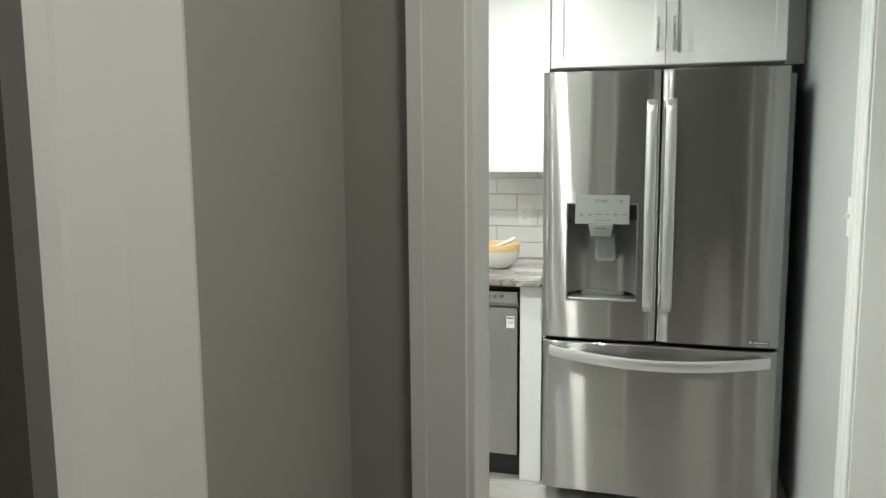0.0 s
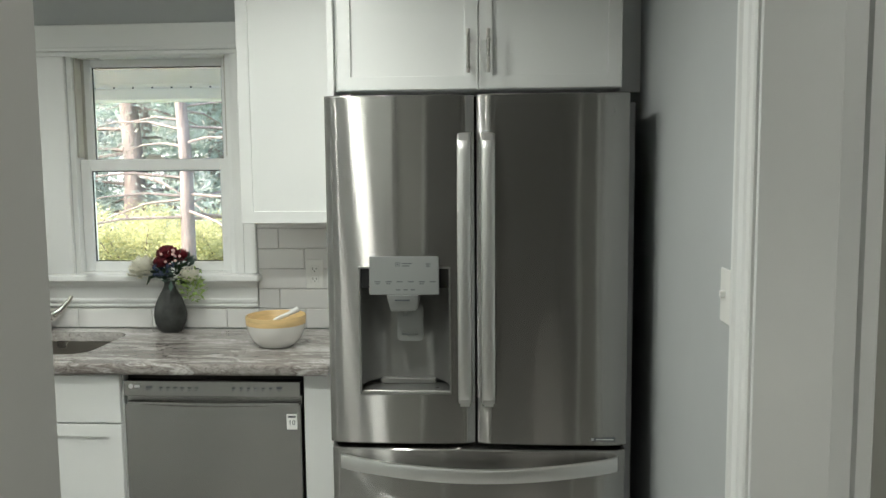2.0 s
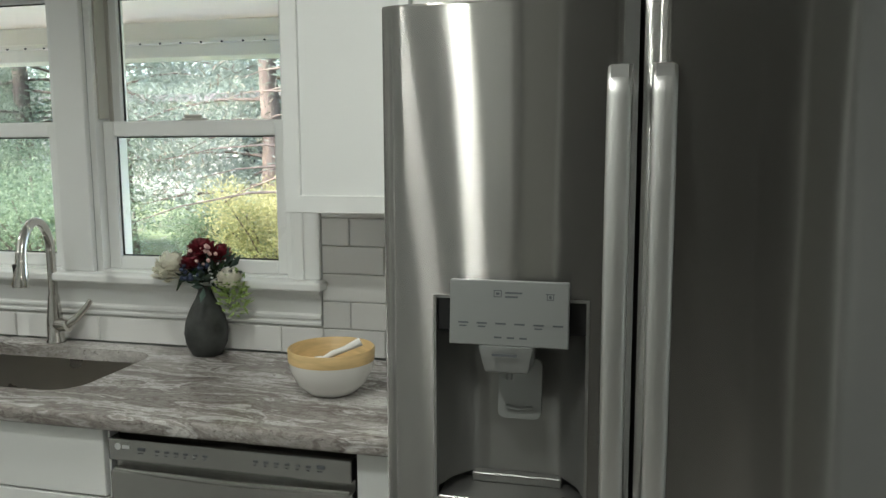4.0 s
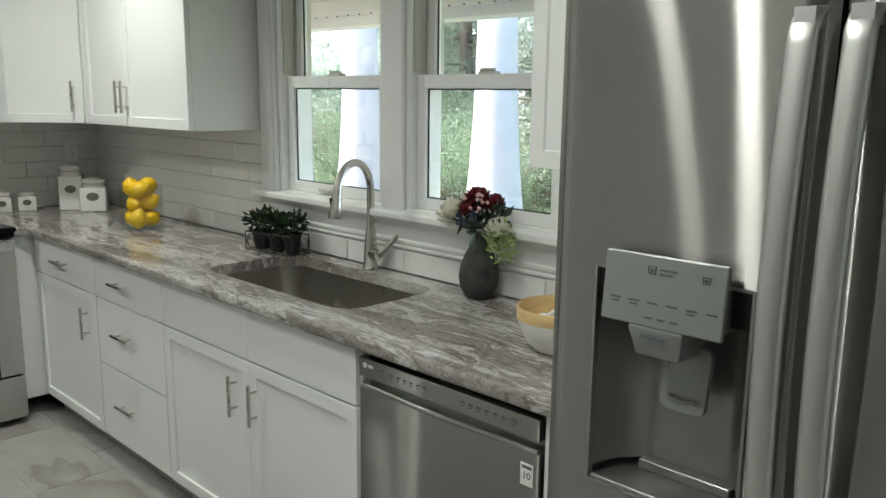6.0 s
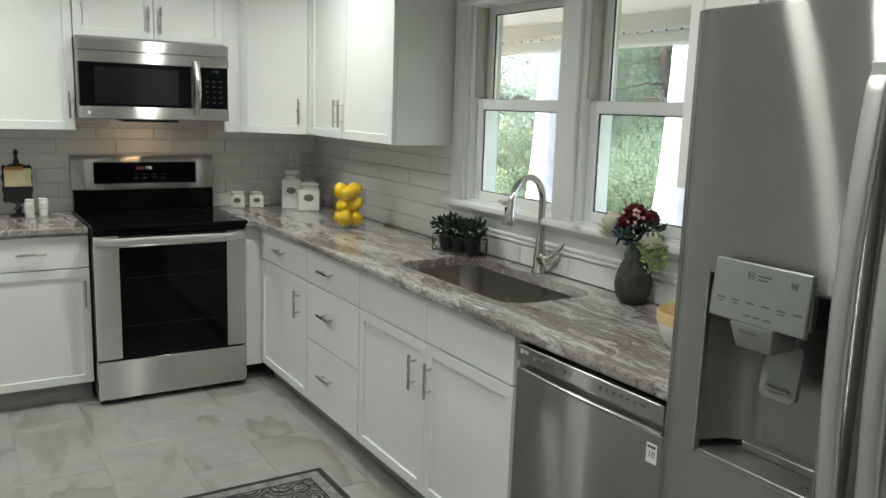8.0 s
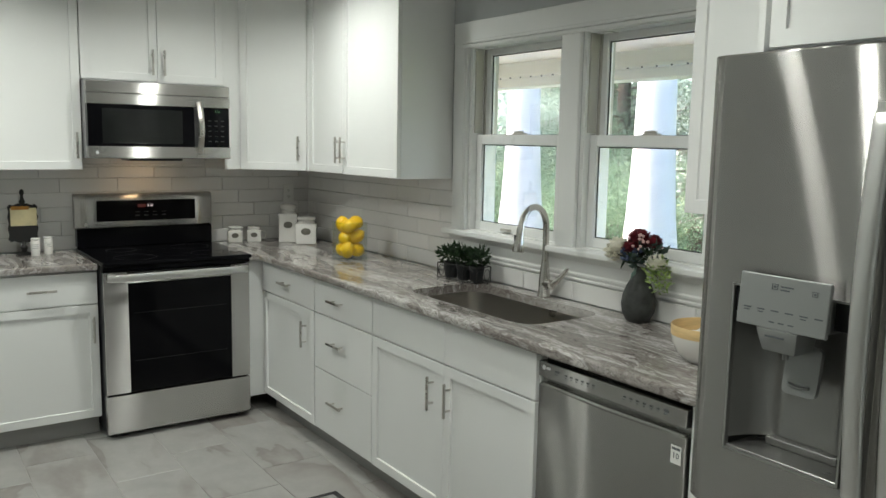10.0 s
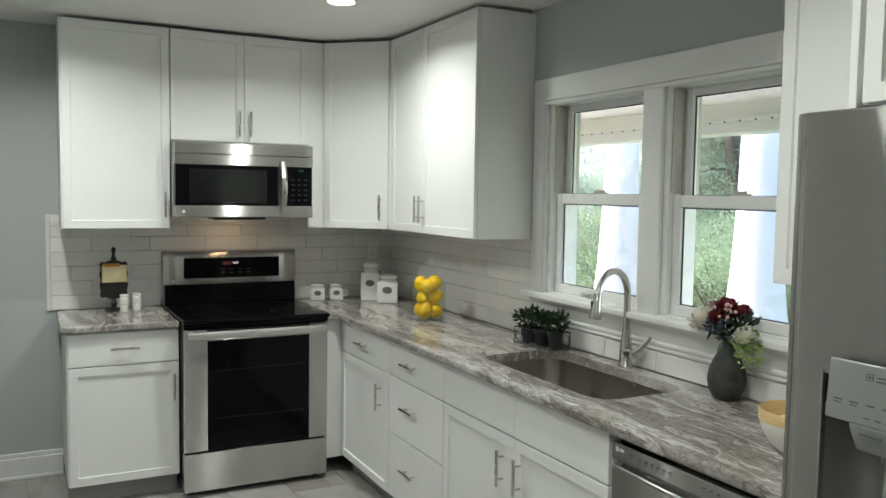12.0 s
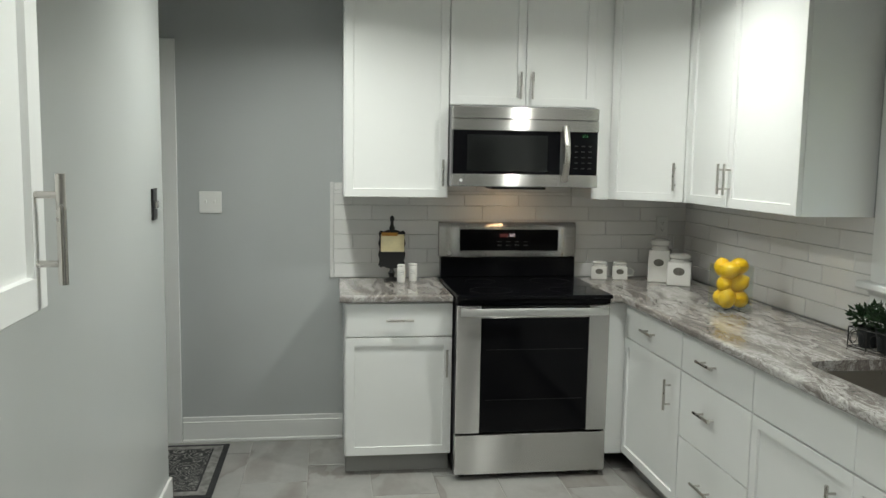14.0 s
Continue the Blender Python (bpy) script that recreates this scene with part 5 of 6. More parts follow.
for x in (-0.083, 0, 0.083):
    po = part("pot", moved(lathe([(0.026, 0.004), (0.028, 0.006), (0.037, 0.078), (0.039, 0.080), (0.036, 0.080), (0.034, 0.072)], 24, (x, 0, 0)), PM), pot_m, pr, "small dark grey pot", 40)
    part("foliage", moved(cloud_bm([leaf_cloud(260, (x, 0, 0.118), (0.050, 0.050, 0.040), 0.026, rnd)]), PM), leaf_dark, po, "dense dark green leaves")

# flowers
fv = thing("flower_vase", (-1.115, 3.865, WT), "mottled dark stone vase with red and cream flowers", "vase")
VX, VY = -1.118, 3.862
part("body", lathe([(0.036, 0), (0.043, 0.004), (0.058, 0.035), (0.063, 0.066), (0.058, 0.100), (0.045, 0.135), (0.028, 0.165), (0.0195, 0.186), (0.020, 0.197), (0.023, 0.202), (0.017, 0.200)], 36, (VX, VY, WT)), vase_m, fv, "", 50)


def blossom(at, r, petals, rng, cup=0.6):
    """Layered curled petals round a centre."""
    verts, faces = [], []
    for k in range(petals):
        f = (k + 0.5) / petals
        th, ph = k * 2.39996, math.acos(1 - 1.45 * f)
        d = Vector((math.sin(ph) * math.cos(th), math.sin(ph) * math.sin(th), math.cos(ph)))
        d = (d + Vector((rng.uniform(-.15, .15), rng.uniform(-.15, .15), rng.uniform(-.1, .1)))).normalized()
        s = d.cross(Vector((0, 0, 1)) if abs(d.z) < 0.9 else Vector((1, 0, 0))).normalized()
        u = s.cross(d)
        b = len(verts)
        c0 = Vector(at)
        w_ = r * rng.uniform(0.45, 0.7)
        verts += [c0 + d * r * 0.2, c0 + d * r * 0.75 + s * w_ * 0.6 + u * w_ * 0.1, c0 + d * r * rng.uniform(0.9, 1.12) + s * w_ * 0.35 + u * w_ * cup, c0 + d * r * rng.uniform(0.95, 1.15) - s * w_ * 0.35 + u * w_ * cup * 0.9, c0 + d * r * 0.75 - s * w_ * 0.6 + u * w_ * 0.1]
        faces += [(b, b + 1, b + 2, b + 3, b + 4)]
    return verts, faces


rnd = random.Random(11)
for dx, dy, dz, r in ((0.004, -0.015, 0.298, 0.042), (0.050, 0.005, 0.285, 0.036), (-0.022, 0.020, 0.300, 0.034), (-0.012, -0.040, 0.268, 0.034)):
    part("red_flower", cloud_bm([blossom((VX + dx, VY + dy, WT + dz), r, 60, rnd)]), petal_red, fv, "dark red flower")
for dx, dy, dz, r in ((-0.092, -0.020, 0.250, 0.050), (-0.118, 0.000, 0.228, 0.044), (0.088, -0.012, 0.215, 0.042)):
    part("cream_flower", cloud_bm([blossom((VX + dx, VY + dy, WT + dz), r, 46, rnd)]), petal_white, fv, "cream white flower")
part("leaves", cloud_bm([leaf_cloud(26, (VX + 0.045, VY - 0.01, WT + 0.245), (0.055, 0.05, 0.05), 0.050, rnd, flat=0.42)]), leaf_sage, fv, "grey green leaves")
part("dark_leaves", cloud_bm([leaf_cloud(70, (VX + 0.01, VY, WT + 0.232), (0.055, 0.05, 0.05), 0.038, rnd)]), leaf_dark, fv, "dark green leaves")
part("sprig", cloud_bm([leaf_cloud(150, (VX + 0.098, VY - 0.015, WT + 0.185), (0.045, 0.03, 0.060), 0.022, rnd)]), leaf_lime, fv, "pale lime hanging sprig")
part("blue_berries", joined(*[ball(0.0075, (VX + rnd.uniform(-0.03, 0.035), VY - 0.055 + rnd.uniform(-0.02, 0.02), WT + 0.255 + rnd.uniform(-0.025, 0.02)), 1) for _ in range(26)]), berry_blue, fv, "cluster of blue berries", 60)
part("pink_berries", joined(*[ball(0.0065, (VX + rnd.uniform(-0.01, 0.06), VY - 0.05 + rnd.uniform(-0.02, 0.02), WT + 0.30 + rnd.uniform(-0.03, 0.03)), 1) for _ in range(12)]), berry_pink, fv, "pale pink berries", 60)
part("stem", tube([(VX, VY, WT + 0.17), (VX - 0.03, VY, WT + 0.225), (VX - 0.075, VY - 0.004, WT + 0.215), (VX - 0.088, VY - 0.006, WT + 0.185)], 0.004, 6, [0.003, 0.004, 0.007, 0.002]), leaf_dark, fv, "drooping dark leaf stem")

# bowl
bw = thing("bowl", (-0.62, 3.61, WT), "white bowl with bamboo lining and a white spoon", "bowl")
BX, BY = -0.628, 3.612
part("shell", lathe([(0.001, 0.0), (0.055, 0.0), (0.061, 0.004), (0.086, 0.028), (0.101, 0.060), (0.1055, 0.084)], 44, (BX, BY, WT), False), ceramic, bw, "", 50)
part("rim", lathe([(0.1055, 0.082), (0.1068, 0.110), (0.1045, 0.113), (0.101, 0.110), (0.095, 0.064), (0.077, 0.028), (0.045, 0.013), (0.001, 0.011)], 44, (BX, BY, WT), False), wood_in, bw, "tan bamboo rim and lining", 50)
part("spoon", joined(tube([(BX + 0.000, BY - 0.050, WT + 0.092), (BX + 0.028, BY - 0.060, WT + 0.112), (BX + 0.058, BY - 0.050, WT + 0.124), (BX + 0.090, BY - 0.036, WT + 0.140)], 0.009, 10, [0.009, 0.008, 0.008, 0.011]), ball(0.022, (BX - 0.008, BY - 0.048, WT + 0.088), 2, (1.2, 0.85, 0.6))), ceramic, bw, "white ceramic spoon", 60)

# decorative board and shakers
sg = thing("decorative_board", (-3.92, 2.21, WT), "black scrolled tabletop board with a cream card", "sign")
SM = pose(-3.915, 2.215, WT, 0, 0, 90)
part("stand", moved(lathe([(0.040, 0.0), (0.042, 0.006), (0.028, 0.014), (0.012, 0.022), (0.016, 0.034), (0.020, 0.044), (0.011, 0.054), (0.009, 0.075)], 24), SM), iron, sg, "", 50)
outl = []
for sx, sy in ((1, 1), (-1, 1), (-1, -1), (1, -1)):
    q = [(0.066, 0.0), (0.073, 0.03), (0.066, 0.062), (0.072, 0.086), (0.060, 0.100), (0.046, 0.094), (0.022, 0.104)]
    q = q if sx * sy > 0 else q[::-1]
    outl += [(a * sx, b * sy) for a, b in q]
bd = prism(outl, -0.007, 0.007)
part("board", moved(bd, SM @ pose(0, 0.0, 0.172, 90)), iron, sg)
part("finial", moved(lathe([(0.009, 0.268), (0.016, 0.285), (0.009, 0.300), (0.007, 0.318), (0.012, 0.330), (0.010, 0.345), (0.002, 0.352)], 20), SM), iron, sg, "", 50)
part("card", moved(box(-0.060, 0.066, -0.013, -0.009, 0.158, 0.252, 0.001), SM), cream_card, sg, "cream card with amber top")
part("card_band", moved(box(-0.056, 0.030, -0.0145, -0.013, 0.244, 0.262, 0.001), SM), amber, sg, "amber painted band")
for k, (x, y, tx) in enumerate(((-3.865, 2.262, "PEPPER"), (-3.905, 2.330, "SALT"))):
    s = thing("shaker", (x, y, WT), "small white ceramic shaker with a lettered label", "shaker", "salt and pepper shakers")
    part("body", lathe([(0.021, 0.0), (0.0225, 0.003), (0.0225, 0.078), (0.019, 0.083)], 24, (x, y, WT)), ceramic, s, "", 50)
    part("lid", lathe([(0.019, 0.083), (0.0225, 0.085), (0.0225, 0.092), (0.017, 0.096)], 24, (x, y, WT)), ceramic, s, "", 50)
    part("label_frame", moved(joined(*[tube([(0.0215, -0.016, z), (0.0233, 0, z), (0.0215, 0.016, z)], 0.0008, 4) for z in (0.042, 0.062)]), pose(x, y, WT, 0, 0, -4)), print_grey, s)
    lettering("lettering", tx, 0.0105 if k else 0.0078, pose(x + 0.0231, y, WT + 0.052, 90, 0, 88), print_grey, s)

# outlets and switches
def outlet(at, yaw, label):
    o = thing("outlet", at, label, "power outlet")
    m = pose(*at, 0, 0, yaw)
    part("plate", moved(box(-0.036, 0.036, -0.006, 0, -0.058, 0.058, 0.003, 2), m), plate_m, o)
    for dz in (-0.020, 0.020):
        s = part("socket", moved(box(-0.017, 0.017, -0.0085, -0.005, dz - 0.014, dz + 0.014, 0.003, 2), m), plate_m, o)
        part("slot", moved(bm_boxes([(-0.008, -0.006, -0.0092, -0.0083, dz - 0.002, dz + 0.007), (0.006, 0.008, -0.0092, -0.0083, dz - 0.002, dz + 0.006), (-0.002, 0.002, -0.0092, -0.0083, dz - 0.010, dz - 0.006)]), m), black, s)
    return o


outlet((-0.553, N_Y - 0.0125, 1.133), 0, "white double power outlet on the tiles near the bowl")
outlet((W_X + 0.0125, 3.785, 1.205), 90, "white double power outlet on the tiles near the canisters")


def switch(at, yaw, toggles, label):
    o = thing("light_switch", at, label, "light switch")
    m = pose(*at, 0, 0, yaw)
    w_ = 0.036 + 0.023 * (toggles - 1)
    part("plate", moved(box(-w_, w_, -0.006, 0, -0.058, 0.058, 0.003, 2), m), plate_m, o)
    for k in range(toggles):
        u = (k - (toggles - 1) / 2) * 0.046
        part("toggle", moved(box(u - 0.005, u + 0.005, -0.017, -0.004, -0.002, 0.012, 0.002), m), plate_m, o)
    return o


switch((W_X, 1.253, 1.322), 90, 2, "white double light switch on the grey wall")
switch((E_X, 2.515, 1.268), -90, 1, "white light switch on the grey wall by the opening")
sp = thing("strike_plate", (-3.06, 1.17, 1.37), "slim dark metal plate on the end of the wall", "wall fitting")
part("plate", bm_boxes([(-3.095, -3.02, S_Y, S_Y + 0.010, 1.303, 1.431)], 0.002), black, sp)
part("catch", bm_boxes([(-3.085, -3.04, S_Y + 0.010, S_Y + 0.018, 1.35, 1.38)], 0.002), nickel, sp)

# rugs
def rug(name, x0, x1, y0, y1, label):
    r = thing(name, ((x0 + x1) / 2, (y0 + y1) / 2, 0), label, "rug", "patterned rugs")
    part("binding", bm_boxes([(x0, x1, y0, y1, 0.0005, 0.007)], 0.002), rug_edge, r)
    part("band", bm_boxes([(x0 + 0.03, x1 - 0.03, y0 + 0.03, y1 - 0.03, 0.0071, 0.0082)]), rug_band, r, "pale patterned border band")
    part("inner_line", bm_boxes([(x0 + 0.075, x1 - 0.075, y0 + 0.075, y1 - 0.075, 0.0083, 0.0087)]), rug_edge, r)
    part("field", bm_boxes([(x0 + 0.085, x1 - 0.085, y0 + 0.085, y1 - 0.085, 0.0088, 0.0094)]), rug_field, r, "charcoal field with pale scrolls")


rug("sink_rug", -2.21, -1.00, 2.44, 3.192, "charcoal and grey scroll-patterned rug before the sink")
rug("passage_rug", -3.99, -3.28, 0.55, 1.345, "charcoal and grey scroll-patterned rug in the passage")

# ---------- outside ----------
GZ = -0.55
structure("ground", bm_boxes([(-900, 900, N_Y + OUT + 0.01, 1500, GZ - 0.2, GZ)]), grass, "patchy spring lawn")
structure("porch_floor", bm_boxes([(-9, 3, N_Y + OUT, 6.1, GZ, -0.10)]), column_m, "pale porch slab")
structure("house_outer_wall", bm_boxes([(-5.4, -4.2, N_Y + 0.05, N_Y + OUT, GZ, 2.7), (0.75, 3.2, N_Y + 0.05, N_Y + OUT, GZ, 2.7)]), column_m, "pale outer wall of the house")
pc = structure("porch_ceiling", prism([(-9, N_Y + OUT), (3, N_Y + OUT), (3, 6.05), (-9, 6.05)], 2.15, 2.20), soffit_m, "cream translucent awning over the windows")
for v in pc.data.vertices:
    v.co.z += 0.22 * (6.05 - v.co.y) / 2
structure("porch_beam", bm_boxes([(-9, 3, 5.70, 5.90, 1.985, 2.17), (-9, 3, 5.66, 5.72, 2.05, 2.075)], 0.004), soffit_m, "cream edge beam of the awning")
for k in range(60):
    part("vent_hole", bm_boxes([(-7.2 + 0.12 * k, -7.191 + 0.12 * k, 5.652, 5.66, 2.048, 2.057)]), darkgap, pc)
structure("roof", bm_boxes([(-5.6, 3.4, -3, N_Y + OUT + 0.02, 2.72, 2.85)]), roof_m, "dark roof over the house")
for x in (-7.24, -5.06):
    cl = thing("garden_column", (x, 8.5, GZ), "thick tapered white rendered column beyond the awning, greyed as if shaded", "column", "white columns")
    part("shaft", lathe([(0.44, GZ), (0.40, -0.2), (0.35, 0.1), (0.305, 0.4), (0.265, 0.8), (0.240, 1.2), (0.222, 1.6), (0.210, 2.0), (0.20, 2.6), (0.195, 2.9)], 40, (x, 8.5, 0)), column_m, cl, "", 50)

rng = random.Random(21)


def mesh_cloud(sets, name, material, parent, label=""):
    verts, faces = [], []
    for vs, fs in sets:
        b = len(verts)
        verts += [tuple(v) for v in vs]
        faces += [tuple(i + b for i in f) for f in fs]
    me = bpy.data.meshes.new(name)
    me.from_pydata(verts, [], faces)
    me.materials.append(material)
    ob = new(name, me)
    ob.parent = parent
    ob.matrix_parent_inverse = parent.matrix_basis.inverted()
    return tagged(ob, label, "", "", "stuff")


def pine(x, y, height, material, label, bare=False, r0=0.16, low=1.2, n_limb=44, reach=2.6):
    t = thing("pine_tree", (x, y, GZ), label, "tree", "garden pines")
    lean = Vector((rng.uniform(-0.03, 0.03), rng.uniform(-0.03, 0.03), 1))
    trunk = [Vector((x, y, GZ - 0.05)) + lean * (height * k / 8) + Vector((rng.uniform(-0.05, 0.05), rng.uniform(-0.05, 0.05), 0)) * (k > 0) for k in range(9)]
    part("trunk", tube(trunk, r0, 12, [r0 * (1.25 - 1.1 * k / 8) for k in range(9)]), bark_pale if bare else bark, t, "", 60)
    limbs, sets = [], []
    for k in range(n_limb):
        f = rng.random()
        z = low + (height - low) * f
        th = rng.uniform(0, 6.283)
        ln = reach * (1 - 0.75 * f) * rng.uniform(0.55, 1.1)
        o_ = Vector((x, y, GZ)) + lean * z
        d = Vector((math.cos(th), math.sin(th), rng.uniform(-0.15, 0.3)))
        pts = [o_ + d * ln * s_ + Vector((0, 0, -0.25 * ln * s_ * s_)) for s_ in (0, 0.35, 0.7, 1.0)]
        limbs.append(tube(pts, 0.02, 5, [0.022, 0.016, 0.010, 0.004] if bare else [0.035, 0.025, 0.016, 0.006]))
        for s_ in ((0.5, 0.75, 1.0) if not bare else (1.0,)):
            c_ = o_ + d * ln * s_ + Vector((0, 0, -0.25 * ln * s_ * s_))
            sets.append(leaf_cloud(200 if not bare else 36, c_, (0.62, 0.62, 0.36), 0.105, rng, flat=0.26))
    part("limbs", joined(*limbs), bark_pale if bare else bark, t, "", 60)
    mesh_cloud(sets, "crown", material, t)
    return t


def bush(x, y, w, h, material, label, count=2600, size=0.09, cat="bush"):
    t = thing("bush", (x, y, GZ), label, cat, "garden bushes")
    stems, sets = [], []
    for k in range(26):
        a, s_ = rng.uniform(0, 6.283), rng.uniform(0.2, 0.8)
        tip = Vector((x + w * s_ * math.cos(a), y + w * s_ * math.sin(a), GZ + h * rng.uniform(0.30, 0.95)))
        stems.append(tube([(x, y, GZ - 0.02), Vector((x, y, GZ)).lerp(tip, 0.5) + Vector((0, 0, 0.1)), tip], 0.02, 5, [0.025, 0.016, 0.006]))
        sets.append(leaf_cloud(count // 26, tip - Vector((0, 0, h * 0.06)), (w * 0.36, w * 0.36, h * 0.24), size, rng))
    part("stems", joined(*stems), bark, t)
    mesh_cloud(sets, "leaves", material, t)
    return t


for x, y, hgt, mat_, lab in ((-5.6, 13.5, 9, needles_grey, "tall grey-green garden pine"), (-11.2, 15.8, 10, needles, "tall dark green garden pine"), (-11.5, 15, 10, needles, "tall dark green garden pine"), (-7.5, 18, 11, needles_grey, "tall grey-green garden pine"), (-21.8, 14.6, 10, needles, "tall dark green garden pine"), (-4.9, 15.5, 10, needles_grey, "tall grey-green garden pine"), (-2.6, 16, 10, needles_grey, "tall grey-green garden pine"), (-3.4, 19, 11, needles_grey, "tall grey-green garden pine"), (-16, 18, 11, needles_grey, "tall grey-green garden pine"), (-14.8, 10.9, 8.5, needles, "dark green garden pine near the porch"), (-9.0, 14.5, 9, needles_grey, "bushy grey-green garden pine"), (-17.0, 13.2, 9, needles_grey, "bushy grey-green garden pine")):
    pine(x, y, hgt, mat_, lab, n_limb=60, low=1.0)
pine(-3.82, 11.2, 9, twigs, "pale-barked pine with bare side branches", bare=True, r0=0.085, low=1.2, n_limb=52, reach=2.4)
for x, y, w_, h_, mat_, lab in ((-8.2, 11.4, 1.7, 1.75, shrub, "rounded green garden bush"), (-11.2, 11.8, 1.9, 1.85, shrub, "rounded green garden bush"), (-13.2, 14.8, 2.0, 2.1, shrub, "rounded green garden bush"), (-9.7, 13.6, 2.0, 2.2, shrub, "rounded green garden bush"), (-18.2, 12.6, 2.2, 2.1, shrub, "rounded green garden bush"), (-6.2, 13.2, 1.1, 1.2, shrub, "low green garden bush"), (-5.2, 12.6, 1.0, 1.45, yellow, "yellow flowering garden bush"), (-3.6, 12.4, 1.0, 1.35, yellow, "yellow flowering garden bush")):
    bush(x, y, w_, h_, mat_, lab, 20000, 0.05)
# Distant woods fill the sky gaps; their pale colour paints in haze.
woods = structure("backdrop_woods", bm_boxes([(-75, 25, 58, 58.4, GZ, 7.0)]), far_leaves, "far tree line with haze put into its pale colour")
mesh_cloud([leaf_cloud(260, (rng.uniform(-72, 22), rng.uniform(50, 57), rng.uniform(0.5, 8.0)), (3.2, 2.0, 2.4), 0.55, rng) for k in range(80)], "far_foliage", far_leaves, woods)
# Bench shape added as a stand-in for an unidentified red patch.
bn = thing("garden_bench", (-23.7, 20.0, GZ), "red bench-shaped stand-in for an unidentified far red patch", "bench")
for z in (0.58, 0.72, 0.86):
    part("back_slat", bm_boxes([(-24.3, -23.1, 20.20, 20.23, GZ + z, GZ + z + 0.11)]), bench_m, bn)
part("seat", bm_boxes([(-24.3, -23.1, 19.75, 20.2, GZ + 0.42, GZ + 0.46)]), bench_m, bn)
for x in (-24.25, -23.22):
    part("leg", bm_boxes([(x, x + 0.07, 19.8, 20.26, GZ, GZ + 0.42), (x, x + 0.07, 20.23, 20.27, GZ + 0.42, GZ + 0.98)]), bench_m, bn)
hs = thing("far_house", (-16, 32, GZ), "pale house far behind the trees", "house")
part("wall", bm_boxes([(-24, -10, 30, 38, GZ, 3.2)]), siding_m, hs)
part("roof", prism([(-24.5, 29.5), (-9.5, 29.5), (-9.5, 38.5), (-24.5, 38.5)], 3.2, 3.5), roof_m, hs)
for x in (-22, -19, -15, -12):
    wd_ = part("window", bm_boxes([(x, x + 1.0, 29.95, 30.02, 0.6, 2.2)]), trimw, hs)
    part("pane", bm_boxes([(x + 0.08, x + 0.92, 29.93, 29.96, 0.68, 2.12)]), blackgloss, wd_)

# ---------- pieces: wall tiles, floor tiles ----------
TH, TL, TJ = 0.0800, 0.3080, 0.0024
tile_cache = {}


def tile_mesh(w_, h_):
    key = (round(w_, 3), round(h_, 3))
    if key not in tile_cache:
        b = 0.0025
        bm = bmesh.new()
        lo = [bm.verts.new(q) for q in ((0, 0, 0), (w_, 0, 0), (w_, 0, h_), (0, 0, h_))]
        mid = [bm.verts.new((v.co.x, -0.0055, v.co.z)) for v in lo]
        hi = [bm.verts.new(q) for q in ((b, -0.008, b), (w_ - b, -0.008, b), (w_ - b, -0.008, h_ - b), (b, -0.008, h_ - b))]
        for a, c_ in ((lo, mid), (mid, hi)):
            for k in range(4):
                bm.faces.new((a[k], a[(k + 1) % 4], c_[(k + 1) % 4], c_[k]))
        bm.faces.new(hi)
        bmesh.ops.recalc_face_normals(bm, faces=bm.faces)
        tile_cache[key] = mesh_of("tile", bm, tile_m)
    return tile_cache[key]


def tile_field(parent, origin, yaw, length, z0, z1, shift=0.0):
    """Running-bond wall tiles on the face through origin, u running with yaw; courses counted from the worktop."""
    m = pose(*origin, 0, 0, yaw)
    row = int((z0 - WT) / TH + 0.001)
    while WT + row * TH < z1 - 0.012:
        a, b = max(z0, WT + row * TH), min(z1, WT + (row + 1) * TH)
        u = -((row * TL / 3 * 1.0 + shift) % TL)
        while u < length - 0.012:
            s, e = max(0, u), min(length, u + TL)
            if e - s > 0.015:
                ob = new("tile", tile_mesh(e - s - TJ, b - a - TJ))
                ob.parent = parent
                ob.matrix_basis = m @ pose(s + TJ / 2 - 0, 0, a + TJ / 2 - origin[2], random.uniform(-0.12, 0.12), 0, random.uniform(-0.12, 0.12))
            u += TL
        row += 1


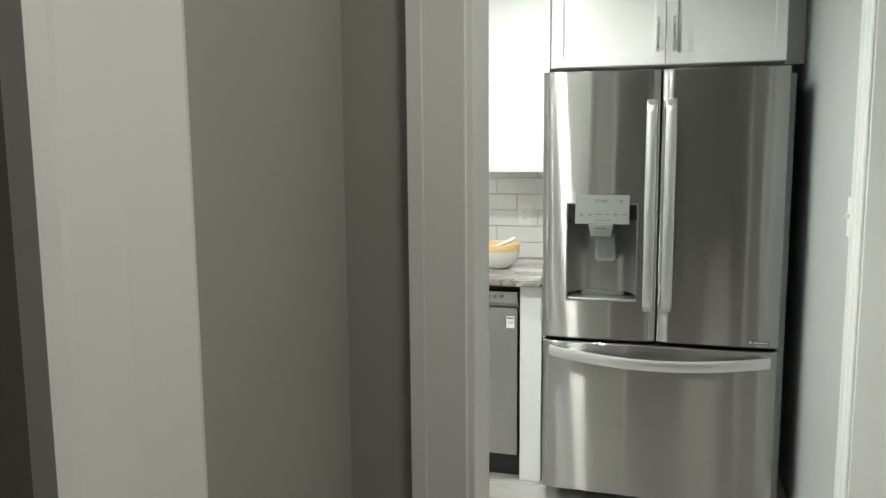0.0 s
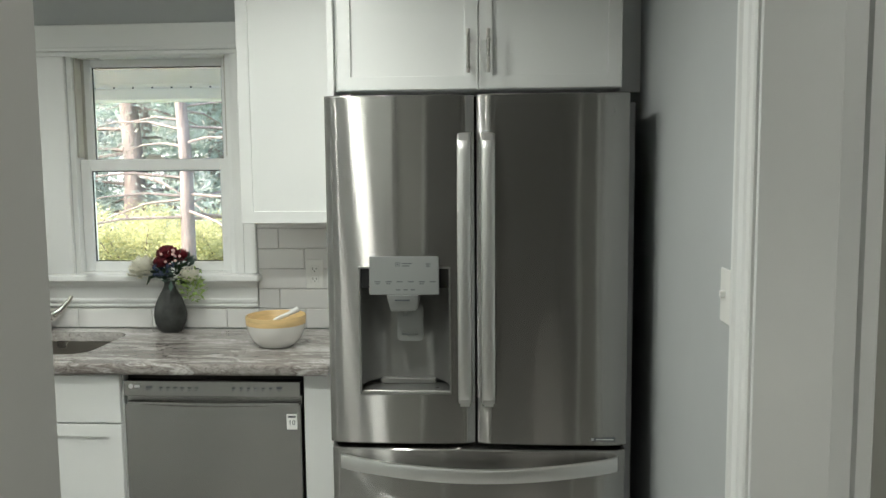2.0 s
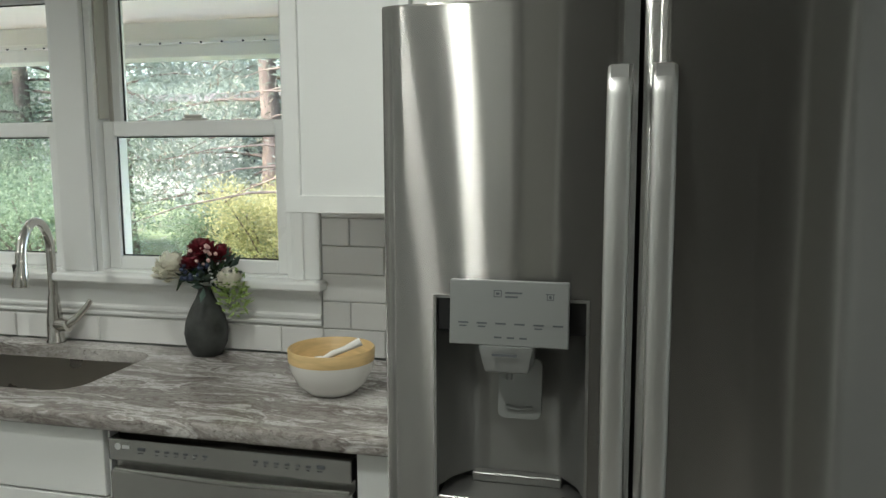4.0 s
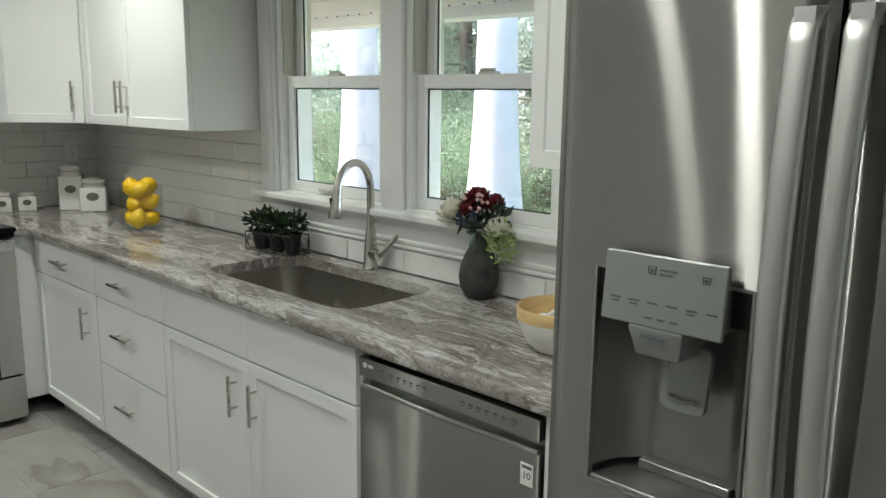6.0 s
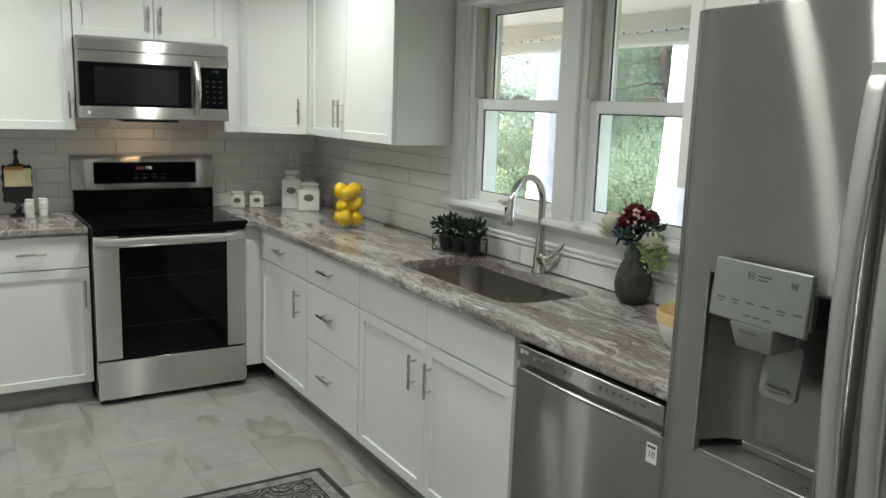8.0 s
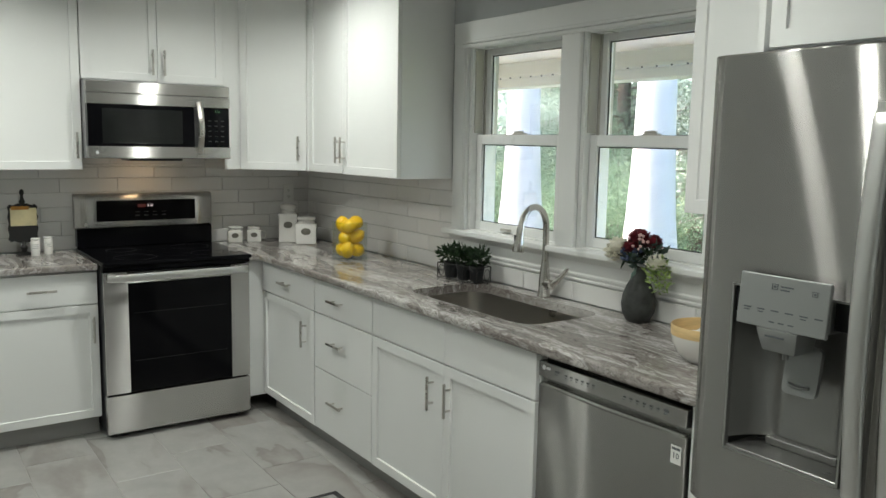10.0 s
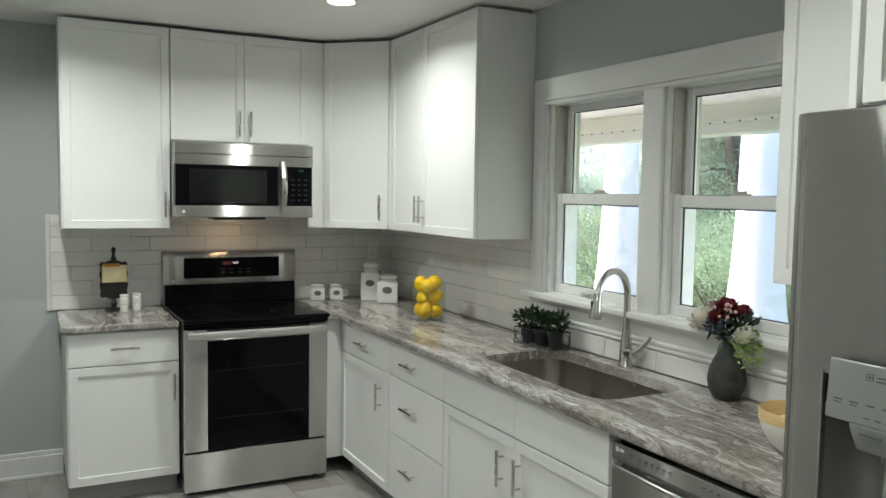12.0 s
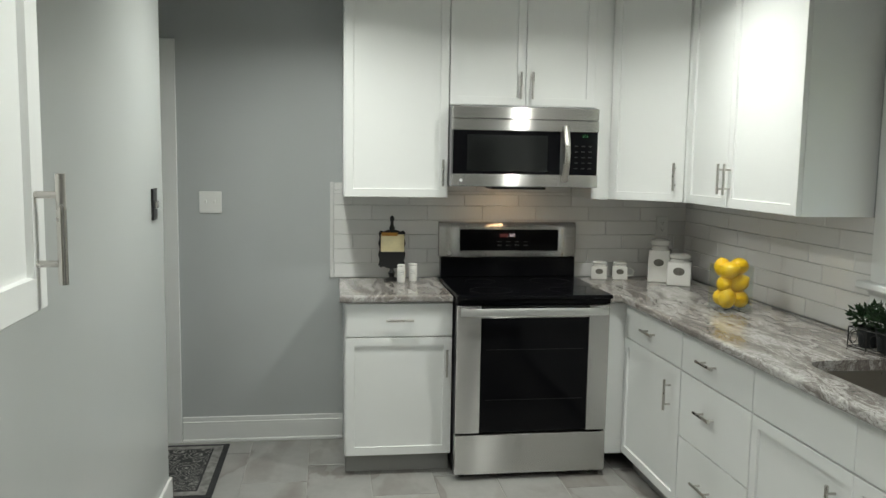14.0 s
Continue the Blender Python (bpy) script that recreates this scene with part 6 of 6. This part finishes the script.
GB = 0.0055
bs_n = structure("backsplash_north", bm_boxes([(W_X + 0.006, -2.394, N_Y - GB, N_Y, WT, 1.376), (-2.394, -0.782, N_Y - GB, N_Y, WT, 1.0), (-0.782, -0.380, N_Y - GB, N_Y, WT, 1.352)]), grout, "grey grout behind white wall tiles")
tile_field(bs_n, (W_X + 0.010, N_Y - GB, WT), 0, -2.394 - W_X - 0.010, WT, 1.376)
tile_field(bs_n, (-2.394, N_Y - GB, WT), 0, 1.612, WT, 1.0, 0.06)
tile_field(bs_n, (-0.782, N_Y - GB, WT), 0, 0.402, WT, 1.352, 0.12)
bs_w = structure("backsplash_west", bm_boxes([(W_X, W_X + GB, 1.903, N_Y, WT, 1.436), (W_X, W_X + 0.0150, 1.894, 1.903, WT, 1.436)]), grout, "grey grout behind white wall tiles")
part("edge_trim", bm_boxes([(W_X, W_X + 0.016, 1.885, 1.905, WT, 1.440)], 0.004, 2), tile_m, bs_w, "white glazed edge trim")
tile_field(bs_w, (W_X + GB, 1.906, WT), 90, N_Y - 1.906 - 0.010, WT, 1.376)
tile_field(bs_w, (W_X + GB, 1.906, WT), 90, 0.05, 1.376, 1.436)
tile_field(bs_w, (W_X + GB, 2.482, WT), 90, 0.756, 1.376, 1.436, 0.1)

FL, FW = 0.6125, 0.310
floor_ob = bpy.data.objects["floor"]
fcache = {}


def floor_tile(w_, d_):
    key = (round(w_, 3), round(d_, 3))
    if key not in fcache:
        b = 0.002
        bm = bmesh.new()
        lo = [bm.verts.new(q) for q in ((0, 0, -0.008), (w_, 0, -0.008), (w_, d_, -0.008), (0, d_, -0.008))]
        mid = [bm.verts.new((v.co.x, v.co.y, -0.0015)) for v in lo]
        hi = [bm.verts.new(q) for q in ((b, b, 0), (w_ - b, b, 0), (w_ - b, d_ - b, 0), (b, d_ - b, 0))]
        for a, c_ in ((lo, mid), (mid, hi)):
            for k in range(4):
                bm.faces.new((a[k], a[(k + 1) % 4], c_[(k + 1) % 4], c_[k]))
        bm.faces.new(hi)
        bmesh.ops.recalc_face_normals(bm, faces=bm.faces)
        fcache[key] = mesh_of("tile", bm, floor_m)
    return fcache[key]


for row in range(-13, 6):
    y0 = 2.395 + row * FW
    y1 = min(y0 + FW, N_Y)
    off = -3.238 + (row + 1) * FL * 2 / 3
    u = off - math.ceil((off - (W_X - 0.2)) / FL) * FL
    while u < 3.0:
        s, e = max(u, W_X - 0.9), min(u + FL, 3.05)
        if e - s > 0.02 and y1 - y0 > 0.02 and (y0 > 0.9 or -0.5 < s < 1.0 or s < -3.2 or s > 0.7):
            ob = new("tile", floor_tile(e - s - 0.004, y1 - y0 - 0.004))
            ob.parent = floor_ob
            ob.matrix_basis = pose(s + 0.002, y0 + 0.002, random.uniform(-0.0004, 0.0004))
        u += FL
